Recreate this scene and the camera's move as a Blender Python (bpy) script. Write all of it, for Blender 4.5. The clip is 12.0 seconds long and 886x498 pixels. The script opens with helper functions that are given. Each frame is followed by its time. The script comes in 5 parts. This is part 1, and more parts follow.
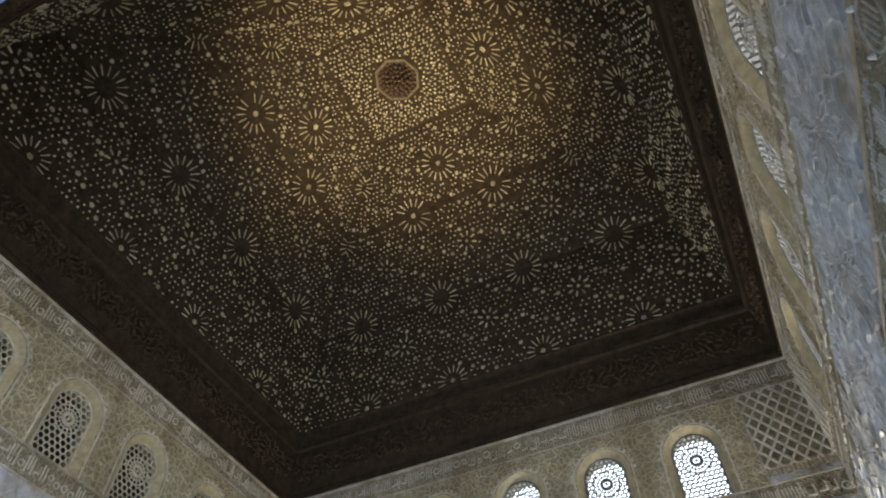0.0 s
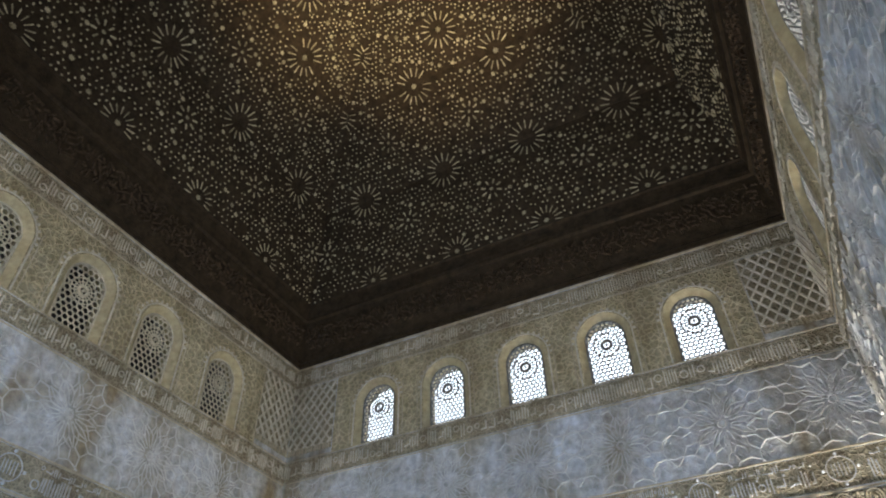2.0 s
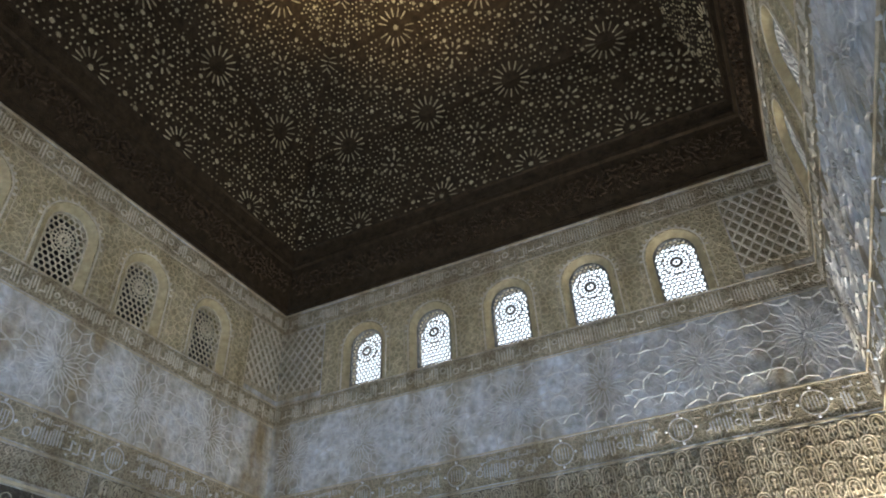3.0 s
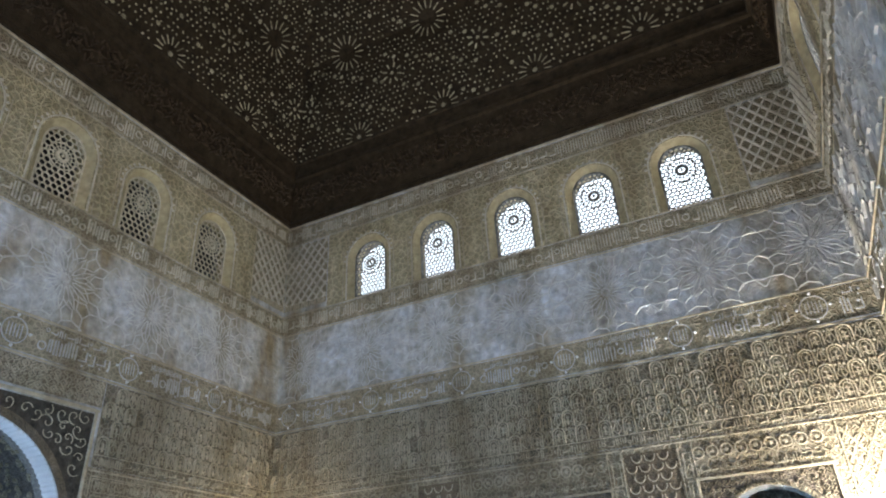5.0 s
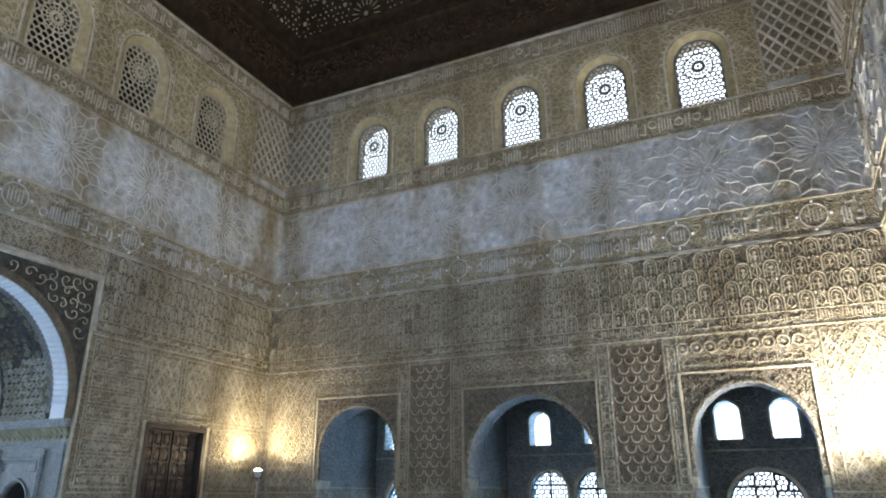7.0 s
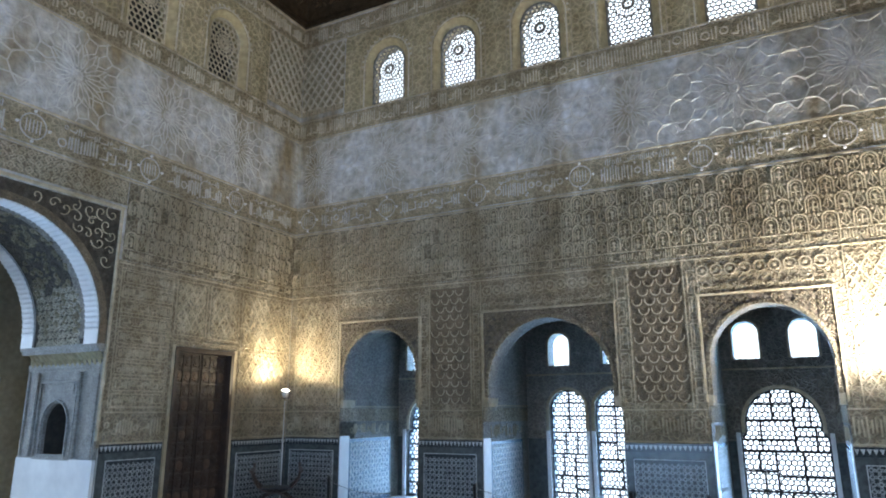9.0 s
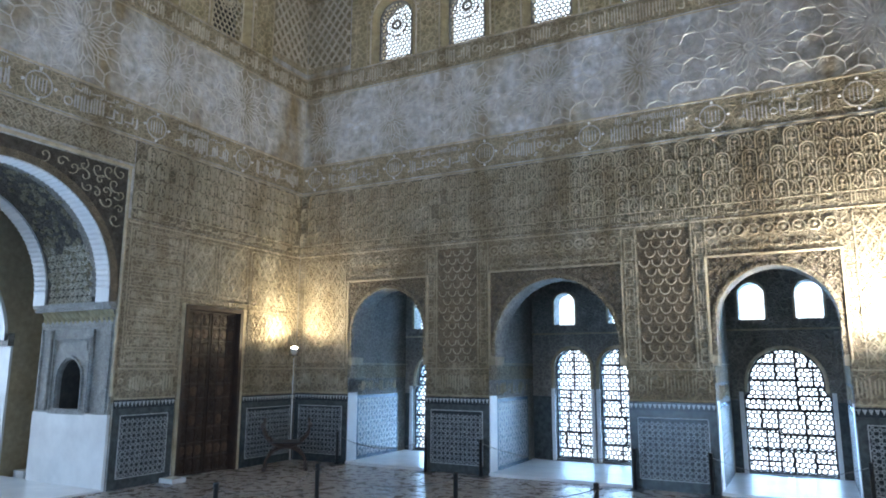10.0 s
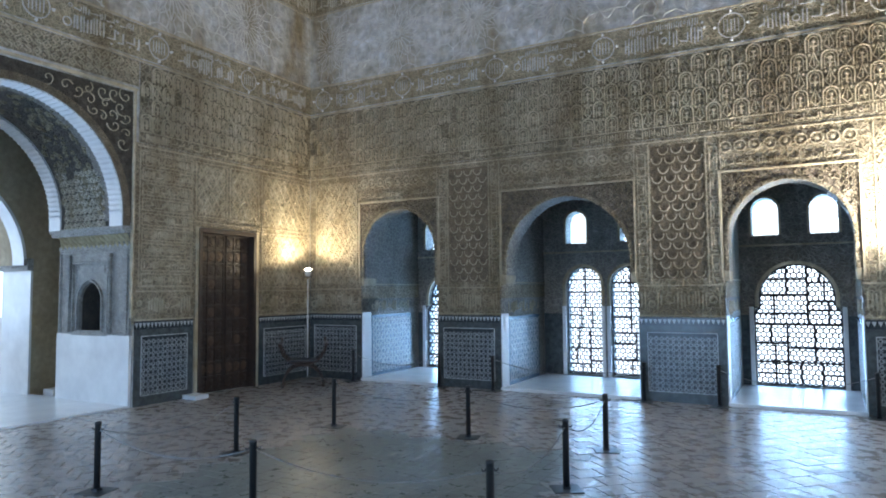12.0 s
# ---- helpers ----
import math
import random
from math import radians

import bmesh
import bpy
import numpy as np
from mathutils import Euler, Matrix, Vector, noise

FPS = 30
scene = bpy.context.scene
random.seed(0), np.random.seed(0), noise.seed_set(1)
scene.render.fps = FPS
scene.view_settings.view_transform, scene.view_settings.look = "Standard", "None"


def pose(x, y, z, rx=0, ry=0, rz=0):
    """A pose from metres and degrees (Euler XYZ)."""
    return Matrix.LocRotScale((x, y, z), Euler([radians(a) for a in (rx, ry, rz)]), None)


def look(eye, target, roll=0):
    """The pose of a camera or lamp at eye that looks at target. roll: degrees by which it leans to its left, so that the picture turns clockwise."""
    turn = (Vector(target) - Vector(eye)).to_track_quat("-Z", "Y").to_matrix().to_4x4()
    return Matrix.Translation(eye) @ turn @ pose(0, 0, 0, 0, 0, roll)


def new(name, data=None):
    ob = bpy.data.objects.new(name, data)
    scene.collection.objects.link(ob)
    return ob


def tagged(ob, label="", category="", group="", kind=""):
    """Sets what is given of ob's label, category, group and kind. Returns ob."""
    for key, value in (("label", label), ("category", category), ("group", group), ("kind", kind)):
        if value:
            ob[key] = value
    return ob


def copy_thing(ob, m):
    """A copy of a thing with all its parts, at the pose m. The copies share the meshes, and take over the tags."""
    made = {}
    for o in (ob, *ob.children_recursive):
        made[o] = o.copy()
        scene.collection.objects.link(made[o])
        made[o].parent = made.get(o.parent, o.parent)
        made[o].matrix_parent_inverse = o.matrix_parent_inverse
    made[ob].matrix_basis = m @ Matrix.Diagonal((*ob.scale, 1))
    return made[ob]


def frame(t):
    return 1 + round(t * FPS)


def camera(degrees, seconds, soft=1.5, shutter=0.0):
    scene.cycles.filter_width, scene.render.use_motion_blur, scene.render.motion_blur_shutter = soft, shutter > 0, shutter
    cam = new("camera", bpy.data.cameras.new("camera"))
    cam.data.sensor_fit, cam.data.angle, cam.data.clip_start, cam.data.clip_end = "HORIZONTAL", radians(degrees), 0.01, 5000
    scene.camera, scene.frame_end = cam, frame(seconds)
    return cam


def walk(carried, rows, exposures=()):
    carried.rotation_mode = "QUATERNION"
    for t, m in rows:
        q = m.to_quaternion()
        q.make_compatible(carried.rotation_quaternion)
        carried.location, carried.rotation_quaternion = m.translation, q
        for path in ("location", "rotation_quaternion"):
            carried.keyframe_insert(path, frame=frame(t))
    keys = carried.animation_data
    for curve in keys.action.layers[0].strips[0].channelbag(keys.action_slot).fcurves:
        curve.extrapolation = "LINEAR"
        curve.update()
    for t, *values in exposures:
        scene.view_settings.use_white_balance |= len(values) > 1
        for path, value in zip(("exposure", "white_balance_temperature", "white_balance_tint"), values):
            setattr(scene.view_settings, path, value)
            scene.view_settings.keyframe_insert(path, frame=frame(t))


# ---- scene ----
cam = camera(66.6, 12.0, soft=1.9)
PATH = [
    (0, (9.562, -0.104, 1.843), (9.034, 1.009, 3.419), -0.7),
    (0.5, (9.572, -0.02, 1.78), (9.016, 1.138, 3.314), -0.7),
    (1, (9.581, 0.028, 1.758), (8.975, 1.239, 3.23), -0.8),
    (1.5, (9.482, 0.052, 1.735), (8.842, 1.334, 3.13), -0.8),
    (2, (9.463, 0.057, 1.722), (8.812, 1.395, 3.059), -1.3),
    (2.5, (9.451, 0.031, 1.749), (8.8, 1.435, 3.016), -2.2),
    (3, (9.465, 0.064, 1.711), (8.804, 1.512, 2.922), -2.9),
    (5, (9.457, 0.082, 1.763), (8.714, 1.653, 2.751), -3.2),
    (5.5, (9.453, 0.075, 1.798), (8.684, 1.685, 2.701), -2.7),
    (6, (9.493, 0.107, 1.788), (8.701, 1.748, 2.613), -1.1),
    (6.5, (9.489, 0.133, 1.744), (8.684, 1.801, 2.5), 0.2),
    (7, (9.502, 0.132, 1.769), (8.68, 1.819, 2.458), 0.1),
    (7.5, (9.498, 0.134, 1.752), (8.652, 1.834, 2.379), -0.2),
    (7.7, (9.502, 0.15, 1.753), (8.648, 1.852, 2.363), -0.1),
    (9.5, (9.536, 0.151, 1.825), (8.612, 1.876, 2.237), -0.2),
    (10, (9.494, 0.104, 1.847), (8.564, 1.84, 2.195), 0.2),
    (10.5, (9.494, 0.118, 1.822), (8.552, 1.859, 2.106), 0.2),
    (11, (9.512, 0.128, 1.816), (8.557, 1.87, 2.044), -0.0),
    (11.5, (9.499, 0.144, 1.816), (8.534, 1.887, 1.991), -0.6),
    (12, (9.501, 0.139, 1.789), (8.526, 1.881, 1.912), -0.5),
]
walk(cam, [(t, look(eye, target, roll)) for t, eye, target, roll in PATH])

# ---- world and light ----
scene.view_settings.exposure = 0.17
world = bpy.data.worlds.new("sky")
world.use_nodes = True
scene.world = world
wn = world.node_tree.nodes
sky = wn.new("ShaderNodeTexSky")
sky.sky_type, sky.sun_disc = "NISHITA", False
sky.sun_elevation, sky.sun_rotation = radians(40), radians(160)
world.node_tree.links.new(sky.outputs[0], wn["Background"].inputs[0])
wn["Background"].inputs[1].default_value = 0.12

W = 11.3            # side of the square hall
NEAR = -0.6         # inner face of the wall behind the viewer
CORN = 10.64        # underside of the timber cornice
DAY = (0.27, 0.56, 1.0)
WARM = (1.0, 0.87, 0.60)


def daylight(name, m, w, h, watts, color=DAY):
    d = bpy.data.lights.new(name, "AREA")
    d.shape, d.size, d.size_y, d.energy, d.color = "RECTANGLE", w, h, watts, color
    ob = new(name, d)
    ob.matrix_world = m
    return ob


sun = bpy.data.lights.new("sun", "SUN")
sun.energy, sun.angle, sun.color = 2.5, radians(0.5), (1, 0.95, 0.86)
new("sun", sun).matrix_world = look((0, 0, 30), (-2.2, 1.2, 12))

# daylight in the openings: clerestory rows, alcoves, entrance
HIGH = (0.95, 0.96, 0.95)
daylight("clerestory_west_light", look((5.65, W + 0.62, 9.0), (5.65, 0, 8.6)), 9.5, 1.9, 66, HIGH)
daylight("clerestory_north_light", look((W + 0.62, 5.6, 9.0), (0, 5.6, 7.0)), 9.5, 1.7, 440, HIGH)
daylight("clerestory_east_light", look((5.65, NEAR - 0.62, 9.0), (5.65, 8, 7.4)), 9.5, 1.7, 1060, HIGH)
for ax, aw in ((2.25, 1.9), (5.7, 2.4), (9.1, 1.9)):
    daylight("alcove_window_light", look((ax, W + 2.62, 1.8), (ax, 0, 1.8)), aw, 3.5, 400)
for ay in (2.2, 5.6, 9.0):
    daylight("alcove_north_light", look((W + 0.5, ay, 1.9), (0, ay, 3.4)), 1.5, 2.9, 58, (0.30, 0.58, 1.0))
for ax in (2.2, 5.6):
    daylight("alcove_east_light", look((ax, NEAR - 0.5, 1.9), (ax, 8, 3.6)), 1.5, 2.9, 215, (0.27, 0.55, 1.0))
daylight("entrance_light", look((-6.4, 5.2, 3.0), (0, 5.4, 1.2)), 4.5, 4.5, 170)


def flood(name, place, aim, glass, watts, beam, color=WARM):
    """A corner floodlight: its bare bulb at the rim, the glow of its reflector and the narrow beam."""
    way = (Vector(aim) - Vector(place)).normalized()
    d = bpy.data.lights.new(name, "POINT")
    d.energy, d.color, d.shadow_soft_size = glass, color, 0.025
    new(name, d).matrix_world = look(Vector(place) + way * 0.045, aim)
    at = Vector(place) + way * 0.11
    d = bpy.data.lights.new(name, "AREA")
    d.shape, d.size, d.energy, d.color = "DISK", 0.14, watts, color
    new(name, d).matrix_world = look(at, aim)
    d = bpy.data.lights.new(name, "SPOT")
    d.spot_size, d.spot_blend, d.energy, d.color, d.shadow_soft_size = radians(33), 1.0, beam, (1.0, 0.78, 0.46), 0.06
    new(name, d).matrix_world = look(at, (W / 2, W / 2, 17.0))


flood("corner_flood_light", (0.44, 10.72, 2.20), (2.44, 8.72, 10.5), 26, 85, 8200)
flood("corner_flood_light", (W - 0.44, 10.72, 2.20), (W - 2.44, 8.72, 10.5), 240, 310, 8200, (1.0, 0.96, 0.86))

# ---- materials ----


# rain streaks down the walls, and wide brown darkening at their shared corner: (wall, place along it, half width,
# strength)
STREAKS = (("west", 4.35, 0.30, 0.75), ("west", 5.95, 0.20, 0.75), ("west", 0.25, 0.8, 0.6), ("west", 2.6, 0.6, 0.5), ("west", 3.5, 0.3, 0.4), ("west", 7.4, 0.28, 0.35),
           ("south", 10.05, 0.32, 0.75), ("south", 11.1, 0.6, 0.6), ("south", 8.9, 0.25, 0.3), ("south", 7.6, 0.3, 0.3))


def streak_mask(nt, pos, power):
    """Brown rain streaks, ragged and broken, and wide corner darkening, at fixed places on two walls."""
    N, Lk = nt.nodes.new, nt.links.new

    def op(kind, a, b=None):
        n = N("ShaderNodeMath")
        n.operation = kind
        for i, v in enumerate((a, b)):
            if v is None:
                continue
            if isinstance(v, (int, float)):
                n.inputs[i].default_value = v
            else:
                Lk(v, n.inputs[i])
        return n.outputs[0]

    sep = N("ShaderNodeSeparateXYZ")
    Lk(pos, sep.inputs[0])
    mp = N("ShaderNodeMapping")
    mp.inputs["Scale"].default_value = (1.5, 1.5, 0.8)
    Lk(pos, mp.inputs["Vector"])
    nz = N("ShaderNodeTexNoise")
    nz.inputs["Scale"].default_value, nz.inputs["Detail"].default_value = 1.4, 8
    Lk(mp.outputs[0], nz.inputs["Vector"])
    wob = op("MULTIPLY", op("SUBTRACT", nz.outputs[0], 0.5), 0.9)
    on = {"west": op("GREATER_THAN", sep.outputs[1], 11.15), "south": op("LESS_THAN", sep.outputs[0], 0.15)}
    along = {"west": op("ADD", sep.outputs[0], wob), "south": op("ADD", sep.outputs[1], wob)}
    total = None
    for wall, p, w, k in STREAKS:
        m = op("SUBTRACT", 1.0, op("DIVIDE", op("ABSOLUTE", op("SUBTRACT", along[wall], p)), w))
        m = op("MULTIPLY", op("MULTIPLY", op("MAXIMUM", m, 0.0), on[wall]), k)
        total = m if total is None else op("MAXIMUM", total, m)
    gate = N("ShaderNodeMapRange")
    gate.inputs["From Min"].default_value, gate.inputs["From Max"].default_value = 0.33, 0.52
    Lk(nz.outputs[0], gate.inputs["Value"])
    return op("MULTIPLY", op("MULTIPLY", total, gate.outputs[0]), power)


def mat(name, c1, c2=None, scale=4.0, rough=0.85, fine=0.0, fine_scale=60.0, carve=0.0, carve_scale=14.0, metal=0.0,
        c3=None, stain=0.0, per=False, gloss_var=0.0, pit=0.0, mottle=11.0, patch=0.16, spec=0.5, vary=(0.62, 1.25)):
    """Two-colour noise, optional stains (c3), fine grain bump and a carved relief bump."""
    m = bpy.data.materials.new(name)
    m.use_nodes = True
    nt = m.node_tree
    N, Lk = nt.nodes.new, nt.links.new
    b = nt.nodes["Principled BSDF"]
    b.inputs["Roughness"].default_value, b.inputs["Metallic"].default_value = rough, metal
    b.inputs["Specular IOR Level"].default_value = spec
    geo = N("ShaderNodeNewGeometry")
    pos = geo.outputs["Position"]
    n1 = N("ShaderNodeTexNoise")
    n1.inputs["Scale"].default_value, n1.inputs["Detail"].default_value, n1.inputs["Roughness"].default_value = scale, 6, 0.62
    Lk(pos, n1.inputs["Vector"])
    ramp = N("ShaderNodeValToRGB")
    ramp.color_ramp.elements[0].position, ramp.color_ramp.elements[1].position = 0.32, 0.68
    ramp.color_ramp.elements[0].color = (*c1, 1)
    ramp.color_ramp.elements[1].color = (*(c2 or c1), 1)
    Lk(n1.outputs[0], ramp.inputs[0])
    col = ramp.outputs[0]
    if c3:
        mp = N("ShaderNodeMapping")
        mp.inputs["Scale"].default_value = (1.3, 1.3, 0.35)
        Lk(pos, mp.inputs["Vector"])
        n2 = N("ShaderNodeTexNoise")
        n2.inputs["Scale"].default_value, n2.inputs["Detail"].default_value = 0.9, 7
        Lk(mp.outputs[0], n2.inputs["Vector"])
        r2 = N("ShaderNodeMapRange")
        r2.inputs["From Min"].default_value, r2.inputs["From Max"].default_value = 0.46, 0.64
        r2.inputs["To Max"].default_value = stain
        Lk(n2.outputs[0], r2.inputs["Value"])
        mx = N("ShaderNodeMix")
        mx.data_type = "RGBA"
        Lk(r2.outputs[0], mx.inputs[0])
        Lk(col, mx.inputs[6])
        mx.inputs[7].default_value = (*c3, 1)
        col = mx.outputs[2]
    if c3 and stain:
        mx = N("ShaderNodeMix")
        mx.data_type = "RGBA"
        Lk(streak_mask(nt, pos, stain * 0.85), mx.inputs[0])
        Lk(col, mx.inputs[6])
        mx.inputs[7].default_value = (0.20, 0.148, 0.068, 1)
        col = mx.outputs[2]
    nm = N("ShaderNodeTexNoise")       # mottling, a finer second scale
    nm.inputs["Scale"].default_value, nm.inputs["Detail"].default_value = mottle, 8
    Lk(pos, nm.inputs["Vector"])
    rm = N("ShaderNodeMapRange")
    rm.inputs["From Min"].default_value, rm.inputs["From Max"].default_value = 0.3, 0.7
    rm.inputs["To Min"].default_value, rm.inputs["To Max"].default_value = 1.0 - patch, 1.0 + patch
    Lk(nm.outputs[0], rm.inputs["Value"])
    hm = N("ShaderNodeHueSaturation")
    Lk(rm.outputs[0], hm.inputs["Value"])
    Lk(col, hm.inputs["Color"])
    col = hm.outputs[0]
    if per:
        rnd = geo.outputs["Random Per Island"]
        if per == "object":
            rnd = N("ShaderNodeObjectInfo").outputs["Random"]
        r3 = N("ShaderNodeMapRange")
        r3.inputs["To Min"].default_value, r3.inputs["To Max"].default_value = vary
        Lk(rnd, r3.inputs["Value"])
        hs = N("ShaderNodeHueSaturation")
        Lk(r3.outputs[0], hs.inputs["Value"])
        Lk(col, hs.inputs["Color"])
        col = hs.outputs[0]
    h = None
    if fine:
        n4 = N("ShaderNodeTexNoise")
        n4.inputs["Scale"].default_value, n4.inputs["Detail"].default_value = fine_scale, 4
        Lk(pos, n4.inputs["Vector"])
        bp = N("ShaderNodeBump")
        bp.inputs["Strength"].default_value, bp.inputs["Distance"].default_value = min(1, fine), 0.02
        Lk(n4.outputs[0], bp.inputs["Height"])
        h = bp.outputs[0]
    if carve:
        nw = N("ShaderNodeTexNoise")
        nw.inputs["Scale"].default_value = carve_scale * 0.4
        Lk(pos, nw.inputs["Vector"])
        ad = N("ShaderNodeMix")
        ad.data_type = "VECTOR"
        ad.inputs[0].default_value = 0.12
        Lk(pos, ad.inputs[4])
        Lk(nw.outputs[1], ad.inputs[5])
        v = N("ShaderNodeTexVoronoi")
        v.feature = "DISTANCE_TO_EDGE"
        v.inputs["Scale"].default_value = carve_scale
        Lk(ad.outputs[1], v.inputs["Vector"])
        mr = N("ShaderNodeMapRange")
        mr.inputs["From Max"].default_value = 0.16
        Lk(v.outputs[0], mr.inputs["Value"])
        bp2 = N("ShaderNodeBump")
        bp2.inputs["Strength"].default_value, bp2.inputs["Distance"].default_value = carve, 0.05
        if pit:      # darkens the carved hollows in the base colour, as painted relief shade
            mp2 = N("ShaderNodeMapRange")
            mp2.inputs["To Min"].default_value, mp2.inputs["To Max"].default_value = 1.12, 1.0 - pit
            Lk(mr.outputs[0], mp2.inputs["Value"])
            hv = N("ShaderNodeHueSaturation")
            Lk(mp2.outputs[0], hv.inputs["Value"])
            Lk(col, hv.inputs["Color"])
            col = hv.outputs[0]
        bp2.invert = True
        Lk(mr.outputs[0], bp2.inputs["Height"])
        if h:
            Lk(h, bp2.inputs["Normal"])
        h = bp2.outputs[0]
    Lk(col, b.inputs["Base Color"])
    if h:
        Lk(h, b.inputs["Normal"])
    if gloss_var:
        r5 = N("ShaderNodeMapRange")
        r5.inputs["From Min"].default_value, r5.inputs["From Max"].default_value = 0.35, 0.65
        r5.inputs["To Min"].default_value, r5.inputs["To Max"].default_value = rough - gloss_var, rough + gloss_var
        Lk(n1.outputs[0], r5.inputs["Value"])
        Lk(r5.outputs[0], b.inputs["Roughness"])
    return m


def glow(name, color, strength):
    m = bpy.data.materials.new(name)
    m.use_nodes = True
    b = m.node_tree.nodes["Principled BSDF"]
    b.inputs["Emission Color"].default_value, b.inputs["Emission Strength"].default_value = (*color, 1), strength
    return m


# pale patches tinted blue: reflected daylight put into the plaster colour
PLASTER = mat("worn_plaster", (0.36, 0.325, 0.265), (0.60, 0.62, 0.655), 1.5, 0.8, 1.0, 16, 0.16, 7, c3=(0.235, 0.175, 0.09), stain=0.92, mottle=7, patch=0.3)
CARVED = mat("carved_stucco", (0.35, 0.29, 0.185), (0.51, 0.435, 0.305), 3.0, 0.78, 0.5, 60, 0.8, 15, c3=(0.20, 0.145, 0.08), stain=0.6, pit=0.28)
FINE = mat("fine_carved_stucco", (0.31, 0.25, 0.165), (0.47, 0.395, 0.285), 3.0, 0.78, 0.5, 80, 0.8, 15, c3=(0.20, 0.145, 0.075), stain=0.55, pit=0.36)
RIDGE = mat("stucco_ridge", (0.40, 0.335, 0.225), (0.58, 0.50, 0.37), 3.0, 0.78, 0.6, 70, c3=(0.22, 0.16, 0.09), stain=0.6)
PALESTUC = mat("pale_raised_stucco", (0.48, 0.43, 0.335), (0.68, 0.62, 0.50), 3.0, 0.8, 0.5, 70, c3=(0.30, 0.23, 0.14), stain=0.5)
WHITESTUC = mat("whitened_raised_stucco", (0.44, 0.42, 0.385), (0.62, 0.61, 0.59), 3.0, 0.8, 0.5, 70, c3=(0.34, 0.27, 0.17), stain=0.5)
OCHRE = mat("ochre_stucco_rim", (0.33, 0.265, 0.145), (0.45, 0.375, 0.225), 6.0, 0.7, 0.4, 40)
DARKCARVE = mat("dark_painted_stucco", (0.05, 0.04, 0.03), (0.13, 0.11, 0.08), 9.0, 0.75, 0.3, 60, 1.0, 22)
# spandrel ground darkened in colour, with the relief's shade painted in
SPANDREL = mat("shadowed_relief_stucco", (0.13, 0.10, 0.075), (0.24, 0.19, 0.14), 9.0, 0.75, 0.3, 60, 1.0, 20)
# alcove walls and reveals: backlit shade put into a darker base colour
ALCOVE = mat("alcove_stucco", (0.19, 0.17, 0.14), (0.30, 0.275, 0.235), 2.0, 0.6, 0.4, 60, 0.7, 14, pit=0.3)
MARBLE = mat("white_marble", (0.60, 0.60, 0.60), (0.76, 0.76, 0.75), 1.5, 0.3, 0.05, 80, patch=0.05, mottle=4)
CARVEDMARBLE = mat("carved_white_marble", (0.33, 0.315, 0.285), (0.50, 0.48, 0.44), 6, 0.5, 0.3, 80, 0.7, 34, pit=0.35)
# frieze ground kept darker than its ridges, relief shade put into the colour
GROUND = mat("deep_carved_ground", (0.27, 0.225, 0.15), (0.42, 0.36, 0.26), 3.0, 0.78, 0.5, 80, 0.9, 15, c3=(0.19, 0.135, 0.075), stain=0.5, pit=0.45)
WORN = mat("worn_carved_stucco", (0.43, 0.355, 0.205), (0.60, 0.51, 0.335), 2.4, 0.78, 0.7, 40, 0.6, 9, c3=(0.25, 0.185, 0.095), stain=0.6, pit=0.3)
TILEDARK = mat("dark_glazed_tile", (0.015, 0.018, 0.022), (0.05, 0.06, 0.065), 14, 0.22, 0.1, 40, per=True)
TILESTRAP = mat("grey_white_strap_tile", (0.17, 0.18, 0.185), (0.30, 0.31, 0.31), 10, 0.25, 0.1, 40)
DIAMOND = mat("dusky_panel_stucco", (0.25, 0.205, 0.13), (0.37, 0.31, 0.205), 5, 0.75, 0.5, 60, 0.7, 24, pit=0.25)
TILEGREY = mat("blue_grey_glazed_tile", (0.035, 0.042, 0.044), (0.08, 0.09, 0.09), 10, 0.25, 0.1, 40)
TILEWHITE = mat("white_glazed_tile", (0.30, 0.31, 0.31), (0.46, 0.47, 0.46), 10, 0.25, 0.1, 40)
WOOD = mat("dark_cedar", (0.020, 0.013, 0.008), (0.052, 0.036, 0.021), 5, 0.75, 0.5, 40, 0.3, 16, spec=0.12)
WOODCARVE = mat("carved_dark_cedar", (0.034, 0.022, 0.013), (0.10, 0.066, 0.040), 7, 0.75, 0.5, 40, 0.8, 9, spec=0.12)
INLAY = mat("bone_coloured_inlay", (0.23, 0.195, 0.12), (0.54, 0.48, 0.335), 9, 0.7, 0.2, 60, per=True, spec=0.15)
DOORWOOD = mat("brown_door_wood", (0.016, 0.008, 0.005), (0.042, 0.021, 0.012), 7, 0.5, 0.4, 50)
LATTICEWOOD = mat("dark_lattice_wood", (0.012, 0.013, 0.018), (0.03, 0.03, 0.036), 9, 0.5, 0.3, 60)
FLOORTILE = mat("worn_terracotta_tile", (0.255, 0.215, 0.19), (0.37, 0.33, 0.30), 6, 0.30, 0.2, 9, per="object", gloss_var=0.12, vary=(0.84, 1.1))
FLOORREST = mat("worn_terracotta_field", (0.255, 0.215, 0.19), (0.37, 0.33, 0.30), 6, 0.30, 0.2, 9, per=True, gloss_var=0.12, vary=(0.84, 1.1))
JOINT = mat("dark_floor_joint", (0.08, 0.068, 0.058), (0.13, 0.112, 0.098), 8, 0.8, 0.4, 60)
GLAZED = mat("old_glazed_floor", (0.13, 0.14, 0.13), (0.23, 0.235, 0.21), 9, 0.36, 0.3, 12, per=True, gloss_var=0.12, vary=(0.82, 1.12))
TILEBLUE = mat("pale_blue_glazed_tile", (0.05, 0.085, 0.125), (0.13, 0.19, 0.25), 9, 0.16, 0.35, 24)
BLACK = mat("black_painted_steel", (0.008, 0.008, 0.009), (0.02, 0.02, 0.02), 20, 0.4, 0.1, 80)
